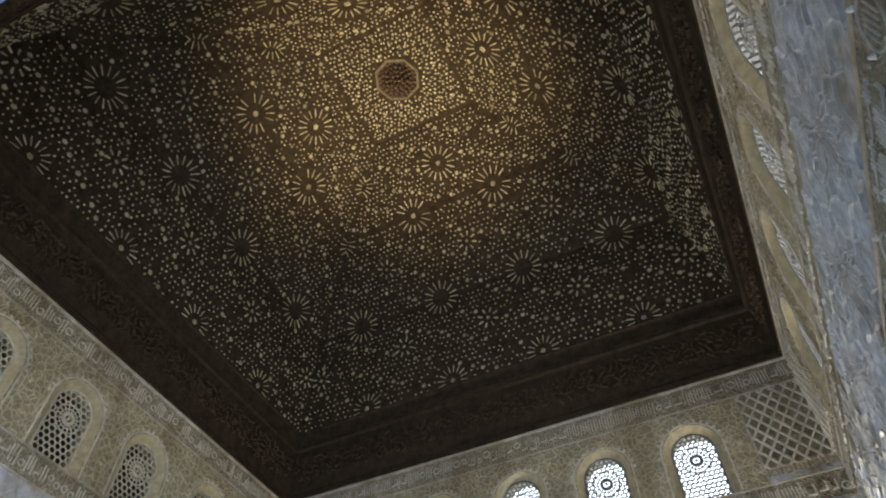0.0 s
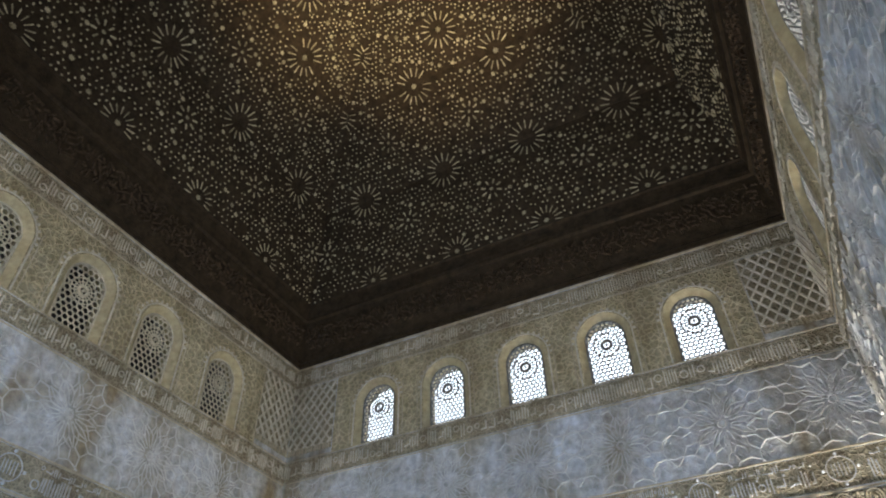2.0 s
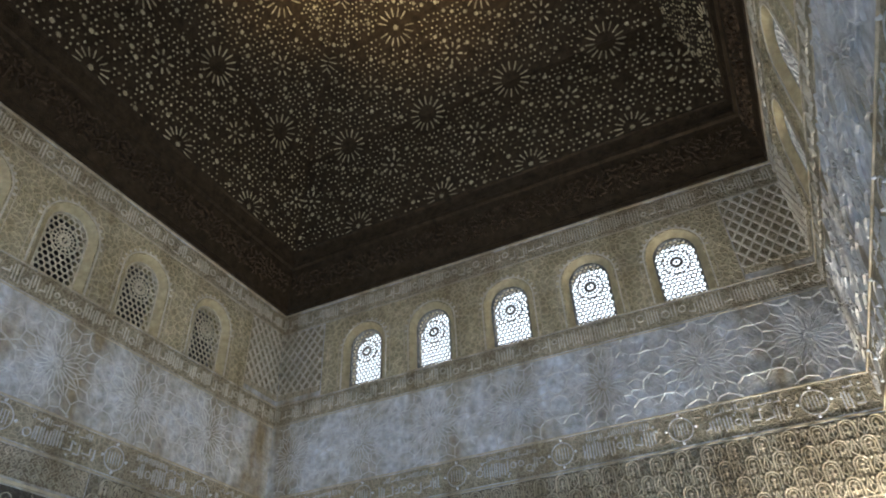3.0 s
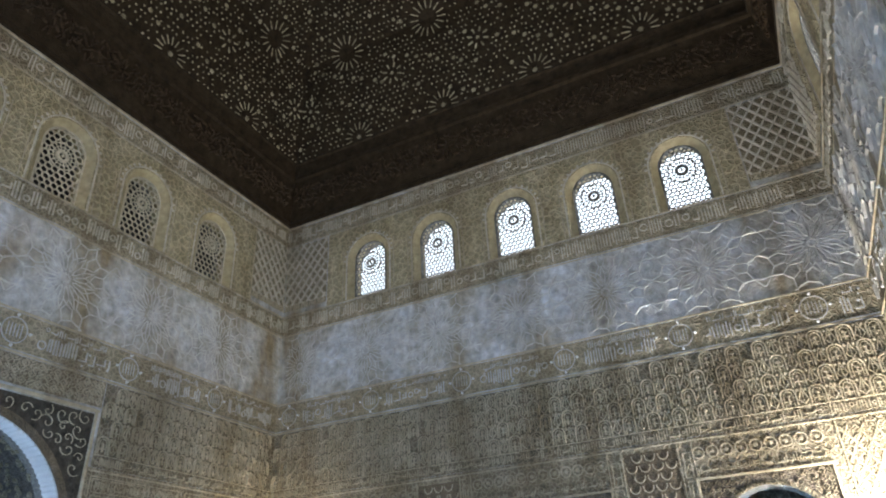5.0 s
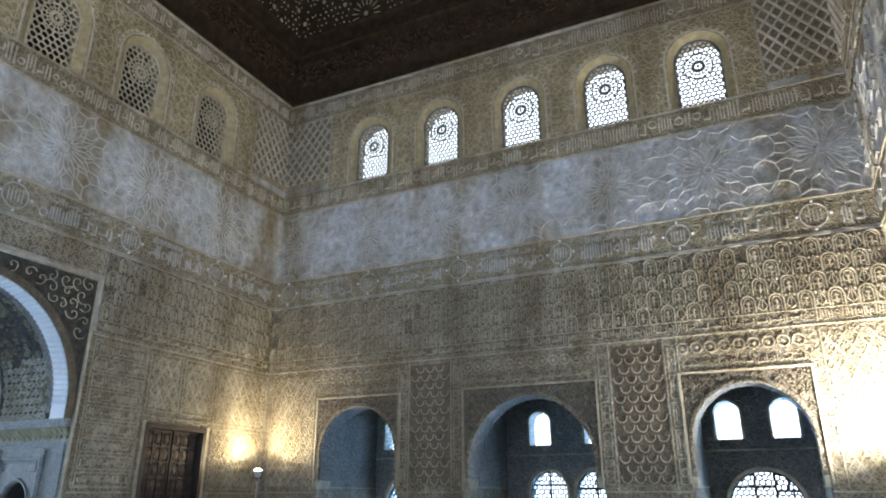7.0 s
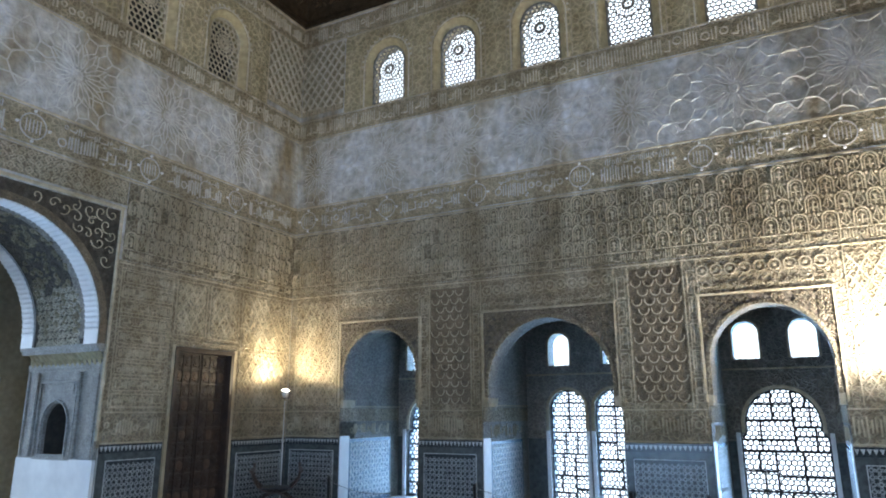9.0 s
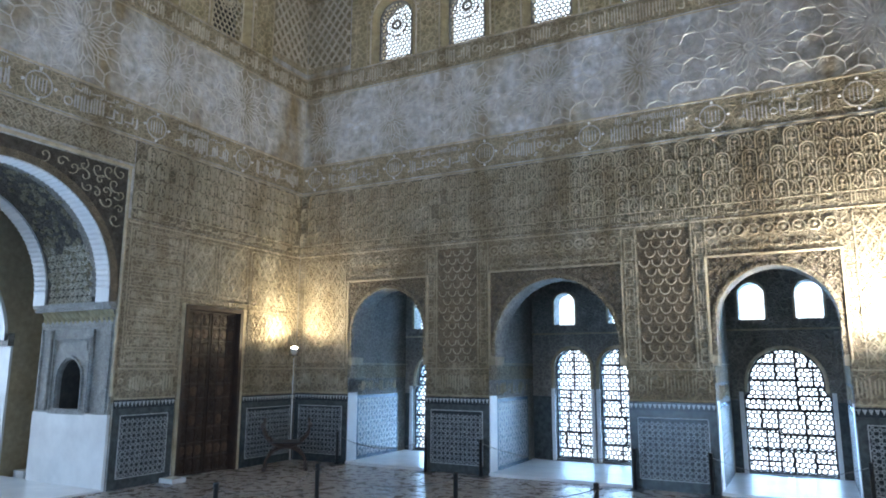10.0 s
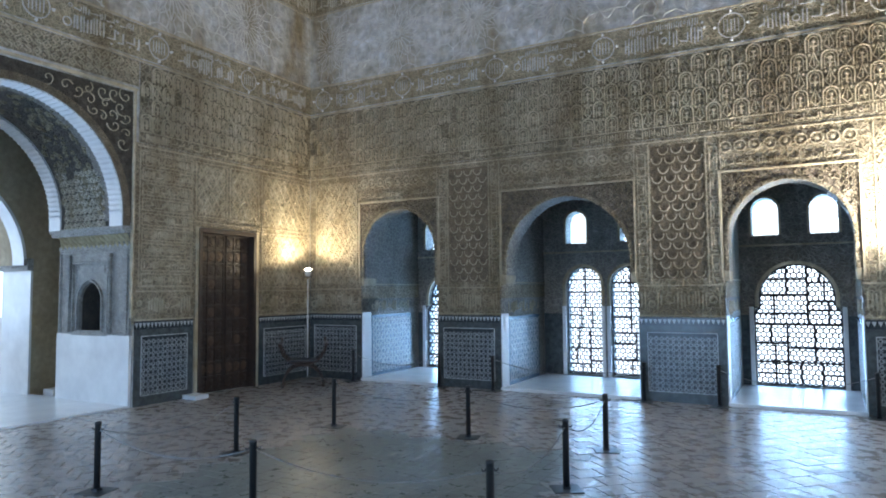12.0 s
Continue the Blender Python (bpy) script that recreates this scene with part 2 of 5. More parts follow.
STEEL = mat("brushed_steel", (0.35, 0.35, 0.36), (0.45, 0.45, 0.46), 20, 0.35, 0.05, 90, metal=1.0)
ROPE = mat("grey_rope", (0.15, 0.145, 0.135), (0.26, 0.25, 0.235), 60, 0.8, 0.6, 150)
BEIGE = mat("beige_passage_plaster", (0.34, 0.27, 0.17), (0.44, 0.36, 0.24), 2, 0.8, 0.4, 40)
PALE = mat("pale_grey_paint", (0.5, 0.5, 0.48), (0.6, 0.6, 0.58), 20, 0.5, 0.1, 80)
# near-black colour stands in for the shade inside the niche recess
NICHE = mat("dark_niche_stone", (0.03, 0.028, 0.025), (0.07, 0.06, 0.05), 9, 0.8, 0.4, 60)
SKYGLOW = glow("bright_sky", (0.80, 0.91, 1.0), 2.1)
BULB = glow("lit_flood_glass", (1.0, 0.93, 0.75), 60)

# ---- mesh tools ----


def part(name, bm, material, parent=None, label="", m=None, smooth=False):
    me = bpy.data.meshes.new(name)
    bm.to_mesh(me)
    bm.free()
    for k in (material if isinstance(material, (list, tuple)) else (material,)):
        me.materials.append(k)
    if smooth:
        for p in me.polygons:
            p.use_smooth = True
    ob = new(name, me)
    ob.parent = parent
    if m is not None:
        ob.matrix_basis = m
    return tagged(ob, label) if label else ob


def again(ob, parent, m, name=None):
    """Another object on the same mesh."""
    o = new(name or ob.name.split(".")[0], ob.data)
    o.parent = parent
    o.matrix_basis = m
    return o


def empty(name, m=None):
    e = new(name)
    if m is not None:
        e.matrix_basis = m
    return e


def box(bm, u0, u1, v0, v1, n0, n1, mi=0):
    vs = [bm.verts.new((u, v, n)) for n in (n0, n1) for v in (v0, v1) for u in (u0, u1)]
    for f in ((0, 2, 3, 1), (4, 5, 7, 6), (0, 1, 5, 4), (2, 6, 7, 3), (0, 4, 6, 2), (1, 3, 7, 5)):
        bm.faces.new([vs[i] for i in f]).material_index = mi
    return bm


def boxes(*rows):
    bm = bmesh.new()
    for r in rows:
        box(bm, *r)
    return bm


def slab(outer, holes, n0, n1, reveal=False):
    """A plate with openings: outline and holes in u, v, from depth n0 to n1."""
    bm = bmesh.new()
    edges = []
    for loop in (outer, *holes):
        vs = [bm.verts.new((u, v, n1)) for u, v in loop]
        edges += [bm.edges.new((vs[i], vs[i - 1])) for i in range(len(vs))]
    bmesh.ops.triangle_fill(bm, use_beauty=True, use_dissolve=False, edges=edges, normal=(0, 0, 1))
    ret = bmesh.ops.extrude_face_region(bm, geom=bm.faces[:])
    bmesh.ops.translate(bm, vec=(0, 0, n0 - n1), verts=[e for e in ret["geom"] if isinstance(e, bmesh.types.BMVert)])
    bmesh.ops.recalc_face_normals(bm, faces=bm.faces[:])
    # faces inside the openings take the second, darker material as painted shade
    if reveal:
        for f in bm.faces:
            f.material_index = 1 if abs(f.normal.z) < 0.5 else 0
    return bm


def rect(u0, u1, v0, v1):
    return [(u0, v0), (u1, v0), (u1, v1), (u0, v1)]


def arch(c, half, apex, base, n=24, low=None, jamb=None, point=0.0):
    """Outline of an arched opening, anticlockwise: a stilted round arch, slightly pointed, over a wider lower part."""
    spring = apex - half * (1 + point)
    pts = []
    if low:
        pts += [(c - low, base), (c + low, base), (c + low, jamb), (c + half, jamb + 0.1)]
    else:
        pts += [(c - half, base), (c + half, base)]
    for i in range(n + 1):
        a = math.pi * i / n
        s = math.sin(a)
        pts.append((c + half * math.cos(a), spring + half * s + half * point * s ** 6))
    if low:
        pts += [(c - half, jamb + 0.1), (c - low, jamb)]
    return pts


def ring(c, half, apex, base, t, n0, n1, low=None, n=24, point=0.0, n_in=None):
    """A raised arched rim of width t round an opening."""
    a = arch(c, half, apex, base, n, point=point)[1:]
    b = arch(c, half + t, apex + t, base, n, point=point)[1:]
    a = [(c + half, base)] + a[1:] + [(c - half, base)]
    b = [(c + half + t, base)] + b[1:] + [(c - half - t, base)]
    bm = bmesh.new()
    rows = [[bm.verts.new((u, v, k)) for u, v in p] for p, k in ((a, n0), (a, n1 if n_in is None else n_in), (b, n1), (b, n0))]
    for i in range(len(a) - 1):
        for r in range(3):
            bm.faces.new((rows[r][i], rows[r][i + 1], rows[r + 1][i + 1], rows[r + 1][i]))
    bmesh.ops.recalc_face_normals(bm, faces=bm.faces[:])
    return bm


def inside(p, poly):
    r = False
    for i in range(len(poly)):
        (x0, y0), (x1, y1) = poly[i - 1], poly[i]
        if (y0 > p[1]) != (y1 > p[1]) and p[0] < (x1 - x0) * (p[1] - y0) / (y1 - y0) + x0:
            r = not r
    return r


def clip(p, q, poly):
    """The stretches of the line p-q that lie inside the outline."""
    d = (q[0] - p[0], q[1] - p[1])
    ts = [0.0, 1.0]
    for i in range(len(poly)):
        a, b = poly[i - 1], poly[i]
        e = (b[0] - a[0], b[1] - a[1])
        det = d[0] * e[1] - d[1] * e[0]
        if abs(det) > 1e-9:
            t = ((a[0] - p[0]) * e[1] - (a[1] - p[1]) * e[0]) / det
            s = ((a[0] - p[0]) * d[1] - (a[1] - p[1]) * d[0]) / det
            if 0 < t < 1 and 0 <= s <= 1:
                ts.append(t)
    ts.sort()
    out = []
    for t0, t1 in zip(ts, ts[1:]):
        if t1 - t0 > 1e-4:
            k = (t0 + t1) / 2
            if inside((p[0] + d[0] * k, p[1] + d[1] * k), poly):
                out.append(((p[0] + d[0] * t0, p[1] + d[1] * t0), (p[0] + d[0] * t1, p[1] + d[1] * t1)))
    return out


def bar(bm, a, b, w, n0, n1, mi=0, peak=0.0):
    """A straight strip from a to b in the plane, of width w; peak makes it a ridge."""
    dx, dy = b[0] - a[0], b[1] - a[1]
    le = math.hypot(dx, dy)
    if le < 1e-5:
        return
    px, py = -dy / le * w / 2, dx / le * w / 2
    lo = [bm.verts.new((x, y, n0)) for x, y in ((a[0] + px, a[1] + py), (a[0] - px, a[1] - py), (b[0] - px, b[1] - py), (b[0] + px, b[1] + py))]
    k = 1 - peak
    hi = [bm.verts.new((x, y, n1)) for x, y in ((a[0] + px * k, a[1] + py * k), (a[0] - px * k, a[1] - py * k), (b[0] - px * k, b[1] - py * k), (b[0] + px * k, b[1] + py * k))]
    bm.faces.new(hi).material_index = mi
    for i in range(4):
        bm.faces.new((lo[i], lo[(i + 1) % 4], hi[(i + 1) % 4], hi[i])).material_index = mi


def lattice(bm, poly, angles, gap, w, n0, n1, phase=0.0):
    us, vs = [p[0] for p in poly], [p[1] for p in poly]
    cu, cv = (min(us) + max(us)) / 2, (min(vs) + max(vs)) / 2
    r = math.hypot(max(us) - min(us), max(vs) - min(vs)) / 2 + gap
    for ai, a in enumerate(angles):
        c, s = math.cos(radians(a)), math.sin(radians(a))
        k = int(r / gap) + 1
        for i in range(-k, k + 1):
            o = (i + phase) * gap
            p, q = (cu - s * o - c * r, cv + c * o - s * r), (cu - s * o + c * r, cv + c * o + s * r)
            for x, y in clip(p, q, poly):
                bar(bm, x, y, w, n0 - 0.0006 * ai, n1 + 0.0006 * ai)


def disc(bm, c, r, n0, n1, k=12, r2=None, mi=0, turn=0.0):
    lo = [bm.verts.new((c[0] + r * math.cos(turn + 2 * math.pi * i / k), c[1] + r * math.sin(turn + 2 * math.pi * i / k), n0)) for i in range(k)]
    rr = r if r2 is None else r2
    hi = [bm.verts.new((c[0] + rr * math.cos(turn + 2 * math.pi * i / k), c[1] + rr * math.sin(turn + 2 * math.pi * i / k), n1)) for i in range(k)]
    bm.faces.new(hi).material_index = mi
    for i in range(k):
        bm.faces.new((lo[i], lo[(i + 1) % k], hi[(i + 1) % k], hi[i])).material_index = mi


def poly_ridge(bm, pts, w, n0, n1, closed=True, peak=0.4):
    for i in range(0 if closed else 1, len(pts)):
        bar(bm, pts[i - 1], pts[i], w, n0, n1, 0, peak)


def lathe(prof, k=16):
    bm = bmesh.new()
    rows = [[bm.verts.new((r * math.cos(2 * math.pi * i / k), r * math.sin(2 * math.pi * i / k), z)) for i in range(k)] for r, z in prof]
    for a, b in zip(rows, rows[1:]):
        for i in range(k):
            bm.faces.new((a[i], a[(i + 1) % k], b[(i + 1) % k], b[i]))
    bm.faces.new(rows[0][::-1])
    bm.faces.new(rows[-1])
    return bm


def tube(pts, r, k=6):
    bm = bmesh.new()
    rows = []
    for i, p in enumerate(pts):
        d = Vector(pts[min(i + 1, len(pts) - 1)]) - Vector(pts[max(i - 1, 0)])
        q = d.to_track_quat("Z", "Y")
        rows.append([bm.verts.new(Vector(p) + q @ Vector((r * math.cos(2 * math.pi * j / k), r * math.sin(2 * math.pi * j / k), 0))) for j in range(k)])
    for a, b in zip(rows, rows[1:]):
        for j in range(k):
            bm.faces.new((a[j], a[(j + 1) % k], b[(j + 1) % k], b[j]))
    bm.faces.new(rows[0][::-1])
    bm.faces.new(rows[-1])
    return bm


def basis(u, v, n, o):
    return Matrix(((u[0], v[0], n[0], o[0]), (u[1], v[1], n[1], o[1]), (u[2], v[2], n[2], o[2]), (0, 0, 0, 1)))


# wall planes: u along the wall, v up, n into the hall
M_WEST = basis((1, 0, 0), (0, 0, 1), (0, -1, 0), (0, W, 0))
M_SOUTH = basis((0, 1, 0), (0, 0, 1), (1, 0, 0), (0, 0, 0))
M_NORTH = basis((0, -1, 0), (0, 0, 1), (-1, 0, 0), (W, W, 0))
M_EAST = basis((-1, 0, 0), (0, 0, 1), (0, 1, 0), (W, NEAR, 0))

# ---- hall shell ----
BAYS = ((2.25, 0.83, 0.89), (5.67, 1.11, 1.23), (9.11, 0.83, 0.90))   # centre, half arch, half jamb
APEX, JAMB = 3.40, 1.95
CLER = (2.29, 3.97, 5.74, 7.44, 9.13)
LCLER = (2.04, 3.76, 5.48, 7.16, 8.97)
WIN_HALF, WIN_TOP, WIN_LOW = 0.40, 9.62, 8.24
REVEAL = 0.10
TOP = CORN + 0.3

holes_w = [arch(c, h, APEX, 0.04, low=l, jamb=JAMB, point=0.03) for c, h, l in BAYS]
holes_w += [arch(c, WIN_HALF + REVEAL, WIN_TOP + REVEAL, WIN_LOW) for c in CLER]
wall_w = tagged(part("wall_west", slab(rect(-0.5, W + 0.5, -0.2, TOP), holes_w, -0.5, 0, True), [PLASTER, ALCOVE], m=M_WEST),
                "tall weathered plaster wall with three arched alcoves", "wall", kind="structure")
ENT = (5.2, 1.66, 4.70)       # entrance arch: centre, half width, apex
holes_s = [arch(ENT[0], ENT[1], ENT[2], -0.1, low=1.87, jamb=2.85)]
holes_s += [arch(c, WIN_HALF + REVEAL, WIN_TOP + REVEAL, WIN_LOW) for c in LCLER]
holes_s += [rect(8.34, 9.71, -0.1, 2.93)]
wall_s = tagged(part("wall_south", slab(rect(NEAR - 0.5, W, -0.2, TOP), holes_s, -0.5, 0, True), [PLASTER, ALCOVE], m=M_SOUTH),
                "tall stained plaster wall with the entrance arch", "wall", kind="structure")
holes_n = [arch(W - c, WIN_HALF + REVEAL, WIN_TOP + REVEAL, WIN_LOW) for c in LCLER] + [arch(c, 0.8, 3.4, -0.1) for c in (2.3, 5.7, 9.1)]
wall_n = tagged(part("wall_north", slab(rect(0, W - NEAR + 0.5, -0.2, TOP), holes_n, -0.5, 0), PLASTER, m=M_NORTH),
                "tall plaster wall with carved star strapwork", "wall", kind="structure")
wall_e = tagged(part("wall_east", slab(rect(0, W, -0.2, TOP), [arch(c, 0.8, 3.4, -0.1) for c in (5.7, 9.1)] + [arch(c, WIN_HALF, WIN_TOP, WIN_LOW) for c in CLER], -0.5, 0), PLASTER, m=M_EAST),
                "tall plain plaster wall behind the viewer", "wall", kind="structure")

# bright open sky outside the windows and beyond the passage
for nm, bmx in (("backdrop_west", (-2, W + 2, W + 6.0, W + 6.1, -1, 16)), ("backdrop_north", (W + 4.0, W + 4.1, -3, W + 2, 4.5, 16)), ("backdrop_court", (-12.1, -12.0, -3, 14, 0.0, 9))):
    tagged(part(nm, boxes(bmx), SKYGLOW), "plain bright sky outside the windows", "sky", kind="structure")
# added wall hides the sky; its near-black colour paints the unlit space
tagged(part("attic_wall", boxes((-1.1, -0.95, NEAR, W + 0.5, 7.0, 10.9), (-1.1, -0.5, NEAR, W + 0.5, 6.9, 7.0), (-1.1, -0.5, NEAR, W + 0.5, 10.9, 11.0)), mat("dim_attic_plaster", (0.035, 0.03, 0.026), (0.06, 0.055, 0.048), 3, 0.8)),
       "wall added behind the south clerestory, coloured dark for unlit depth", "wall", kind="structure")

# ---- ceiling: three slopes and a flat crown, dark cedar with bone-coloured inlay ----
PROF = ((0.28, 12.3), (0.9, 14.7), (2.6, 16.3), (4.3, 17.4))
CX, CY = W / 2, (W + 0.0) / 2


def ceiling_bm():
    bm = bmesh.new()
    rnd = random.Random(5)

    def corner(i, z):
        return [Vector(p) for p in ((i, i, z), (W - i, i, z), (W - i, W - i, z), (i, W - i, z))]

    for (i0, z0), (i1, z1) in zip(PROF, PROF[1:]):
        a, b = corner(i0, z0), corner(i1, z1)
        for k in range(4):
            f = bm.faces.new([bm.verts.new(v) for v in (a[k], b[k], b[(k + 1) % 4], a[(k + 1) % 4])])
            f.material_index = 0
    i3, z3 = PROF[-1]
    f = bm.faces.new([bm.verts.new(v) for v in corner(i3, z3)][::-1])

    # frames of the faces: origin at the middle of the lower edge, u along, s up the slope, n inward
    def chip(o, u, s, n, x, y, lx, ly, ang, h=0.018, k=4):
        c, sn = math.cos(ang), math.sin(ang)
        if k == 4:
            pts = [(-lx * 0.6, -ly), (lx * 0.6, -ly), (lx, ly * 0.6), (0, ly), (-lx, ly * 0.6)]
        elif k == 8:
            pts = [((lx if j % 2 == 0 else lx * 0.5) * math.cos(j * math.pi / 8), (lx if j % 2 == 0 else lx * 0.5) * math.sin(j * math.pi / 8)) for j in range(16)]
        else:
            pts = [(lx * math.cos(j * 2 * math.pi / 6), ly * math.sin(j * 2 * math.pi / 6)) for j in range(6)]
        lo, hi = [], []
        for px, py in pts:
            q = o + u * (x + px * c - py * sn) + s * (y + px * sn + py * c)
            lo.append(bm.verts.new(q - n * 0.004))
            hi.append(bm.verts.new(q + n * h))
        for f in [bm.faces.new(hi)] + [bm.faces.new((lo[j], lo[(j + 1) % len(pts)], hi[(j + 1) % len(pts)], hi[j])) for j in range(len(pts))]:
            f.material_index = 1

    def rosette(o, u, s, n, x, y, r, k, lim):
        for j in range(k):
            a = 2 * math.pi * (j + 0.5) / k
            px, py = x + math.cos(a) * r * 0.72, y + math.sin(a) * r * 0.72
            if lim(px, py, 0.03):
                chip(o, u, s, n, px, py, r * (0.036 if k > 10 else 0.085), r * 0.23, a - math.pi / 2)
        if lim(x, y, 0.05):
            chip(o, u, s, n, x, y, r * 0.16, 0, 0, 0.03, 8)

    C = Vector((CX, CY, 0))
    for k in range(4):
        rot = Matrix.Rotation(k * math.pi / 2, 3, "Z")
        u = rot @ Vector((1, 0, 0))
        inn = rot @ Vector((0, 1, 0))
        faces = []
        for (i0, z0), (i1, z1) in zip(PROF, PROF[1:]):
            le = math.hypot(i1 - i0, z1 - z0)
            s = (inn * (i1 - i0) + Vector((0, 0, z1 - z0))) / le
            n = u.cross(s)
            if n.dot(inn) < 0 and n.z > 0:
                n = -n
            if n.z > 0:
                n = -n
            o = C - inn * (W / 2 - i0) + Vector((0, 0, z0))
            faces.append((o, u, s, n, le, W / 2 - i0, W / 2 - i1))
        ros = {0: [(-3.45, 0.12, 0.42, 16), (-1.13, 0.12, 0.42, 16), (1.13, 0.12, 0.42, 16), (3.45, 0.12, 0.42, 16),
                   (-2.3, 1.45, 0.3, 8), (0, 1.45, 0.3, 8), (2.3, 1.45, 0.3, 8),
                   (-3.45, 2.48, 0.5, 16), (-1.13, 2.48, 0.5, 16), (1.13, 2.48, 0.5, 16), (3.45, 2.48, 0.5, 16), (4.75, 1.3, 0.3, 8), (-4.75, 1.3, 0.3, 8)],
               1: [(-3.45, 0, 0.5, 16), (-1.13, 0, 0.5, 16), (1.13, 0, 0.5, 16), (3.45, 0, 0.5, 16),
                   (-1.13, 2.27, 0.5, 16), (1.13, 2.27, 0.5, 16), (0, 1.15, 0.28, 8), (-2.3, 1.2, 0.28, 8), (2.3, 1.2, 0.28, 8), (-3.3, 2.3, 0.45, 16), (3.3, 2.3, 0.45, 16)],
               2: [(-1.13, -0.06, 0.5, 16), (1.13, -0.06, 0.5, 16), (0, 0.95, 0.48, 16), (-2.2, 1.2, 0.4, 16), (2.2, 1.2, 0.4, 16)]}
        for fi, (o, u_, s, n, le, h0, h1) in enumerate(faces):
            def lim(x, y, e, le=le, h0=h0, h1=h1):
                return e < y < le - e and abs(x) < h0 + (h1 - h0) * y / le - e
            for x, y, r, kk in ros[fi]:
                rosette(o, u_, s, n, x, y, r, kk, lim)
            # small chips on a woven grid between the rosettes
            g = (0.140, 0.132, 0.116)[fi]
            for iy in range(int(le / g) + 1):
                for ix in range(-int(h0 / g) - 1, int(h0 / g) + 2):
                    x = (ix + 0.5 * (iy % 2)) * g + rnd.uniform(-0.03, 0.03)
                    y = (iy + 0.5) * g + rnd.uniform(-0.03, 0.03)
                    if not lim(x, y, 0.05) or rnd.random() < 0.12:
                        continue
                    if min(math.hypot(x - a, y - b) / r for a, b, r, _ in ros[fi]) < 1.05:
                        continue
                    big = (ix * 3 + iy * 5) % 11 == 0
                    if big:
                        chip(o, u_, s, n, x, y, 0.062, 0, rnd.random(), 0.02, 8)
                    else:
                        chip(o, u_, s, n, x, y, rnd.uniform(0.016, 0.027), rnd.uniform(0.020, 0.034), rnd.random() * 3, 0.015, 6)
    # flat crown
    o, u, s, n = Vector((CX, CY, z3)), Vector((1, 0, 0)), Vector((0, 1, 0)), Vector((0, 0, -1))
    half = W / 2 - i3
    g = 0.104
    for iy in range(-15, 16):
        for ix in range(-15, 16):
            x, y = (ix + 0.5 * (iy % 2)) * g + rnd.uniform(-0.034, 0.034), iy * g + rnd.uniform(-0.034, 0.034)
            r = math.hypot(x, y)
            if max(abs(x), abs(y)) < half - 0.04 and r > 0.60:
                chip(o, u, s, n, x, y, rnd.uniform(0.020, 0.032), rnd.uniform(0.024, 0.042), math.atan2(y, x) + 1.57, 0.015, 8 if (ix + iy * 3) % 7 == 0 else 6)
    for j in range(8):
        a0, a1 = j * math.pi / 4, (j + 1) * math.pi / 4
        pts = [(0.505, a0), (0.505, a1), (0.56, a1), (0.56, a0)]
        lo = [bm.verts.new(o + Vector((r * math.cos(a), r * math.sin(a), 0))) for r, a in pts]
        hi = [bm.verts.new(v.co + n * 0.06) for v in lo]
        for f in [bm.faces.new(hi)] + [bm.faces.new((lo[q], lo[(q + 1) % 4], hi[(q + 1) % 4], hi[q])) for q in range(4)]:
            f.material_index = 3
    # honeycomb boss in the crown
    for ri, (r, zz) in enumerate(((0.44, 0.06), (0.345, 0.10), (0.25, 0.14), (0.155, 0.18), (0.06, 0.2))):
        k = (22, 17, 12, 8, 3)[ri]
        for j in range(k):
            a = j * 2 * math.pi / k + ri
            q = o + Vector((r * math.cos(a), r * math.sin(a), 0))
            lo = [bm.verts.new(q + Vector((0.06 * math.cos(t * math.pi / 3), 0.06 * math.sin(t * math.pi / 3), 0))) for t in range(6)]
            hi = [bm.verts.new(q - Vector((0, 0, zz)) + (v.co - q) * 0.55) for v in lo]
            bm.faces.new(hi).material_index = 2
            for t in range(6):
                bm.faces.new((lo[t], lo[(t + 1) % 6], hi[(t + 1) % 6], hi[t])).material_index = 2
    return bm


OCHREWOOD = mat("dull_ochre_painted_wood", (0.09, 0.07, 0.038), (0.17, 0.135, 0.075), 10, 0.7, 0.3, 60)
RUST = mat("rust_red_painted_wood", (0.035, 0.018, 0.010), (0.11, 0.056, 0.028), 12, 0.7, 0.3, 60)
tagged(part("ceiling", ceiling_bm(), [WOOD, INLAY, RUST, OCHREWOOD]), "dark cedar ceiling inlaid with pale stars and rosettes", "ceiling", kind="structure")
roof = part("roof", boxes((-1, W + 1, NEAR - 1, W + 1, 18.2, 18.4)), PLASTER)
tagged(roof, "plain roof slab above the cedar ceiling", "roof", kind="structure")

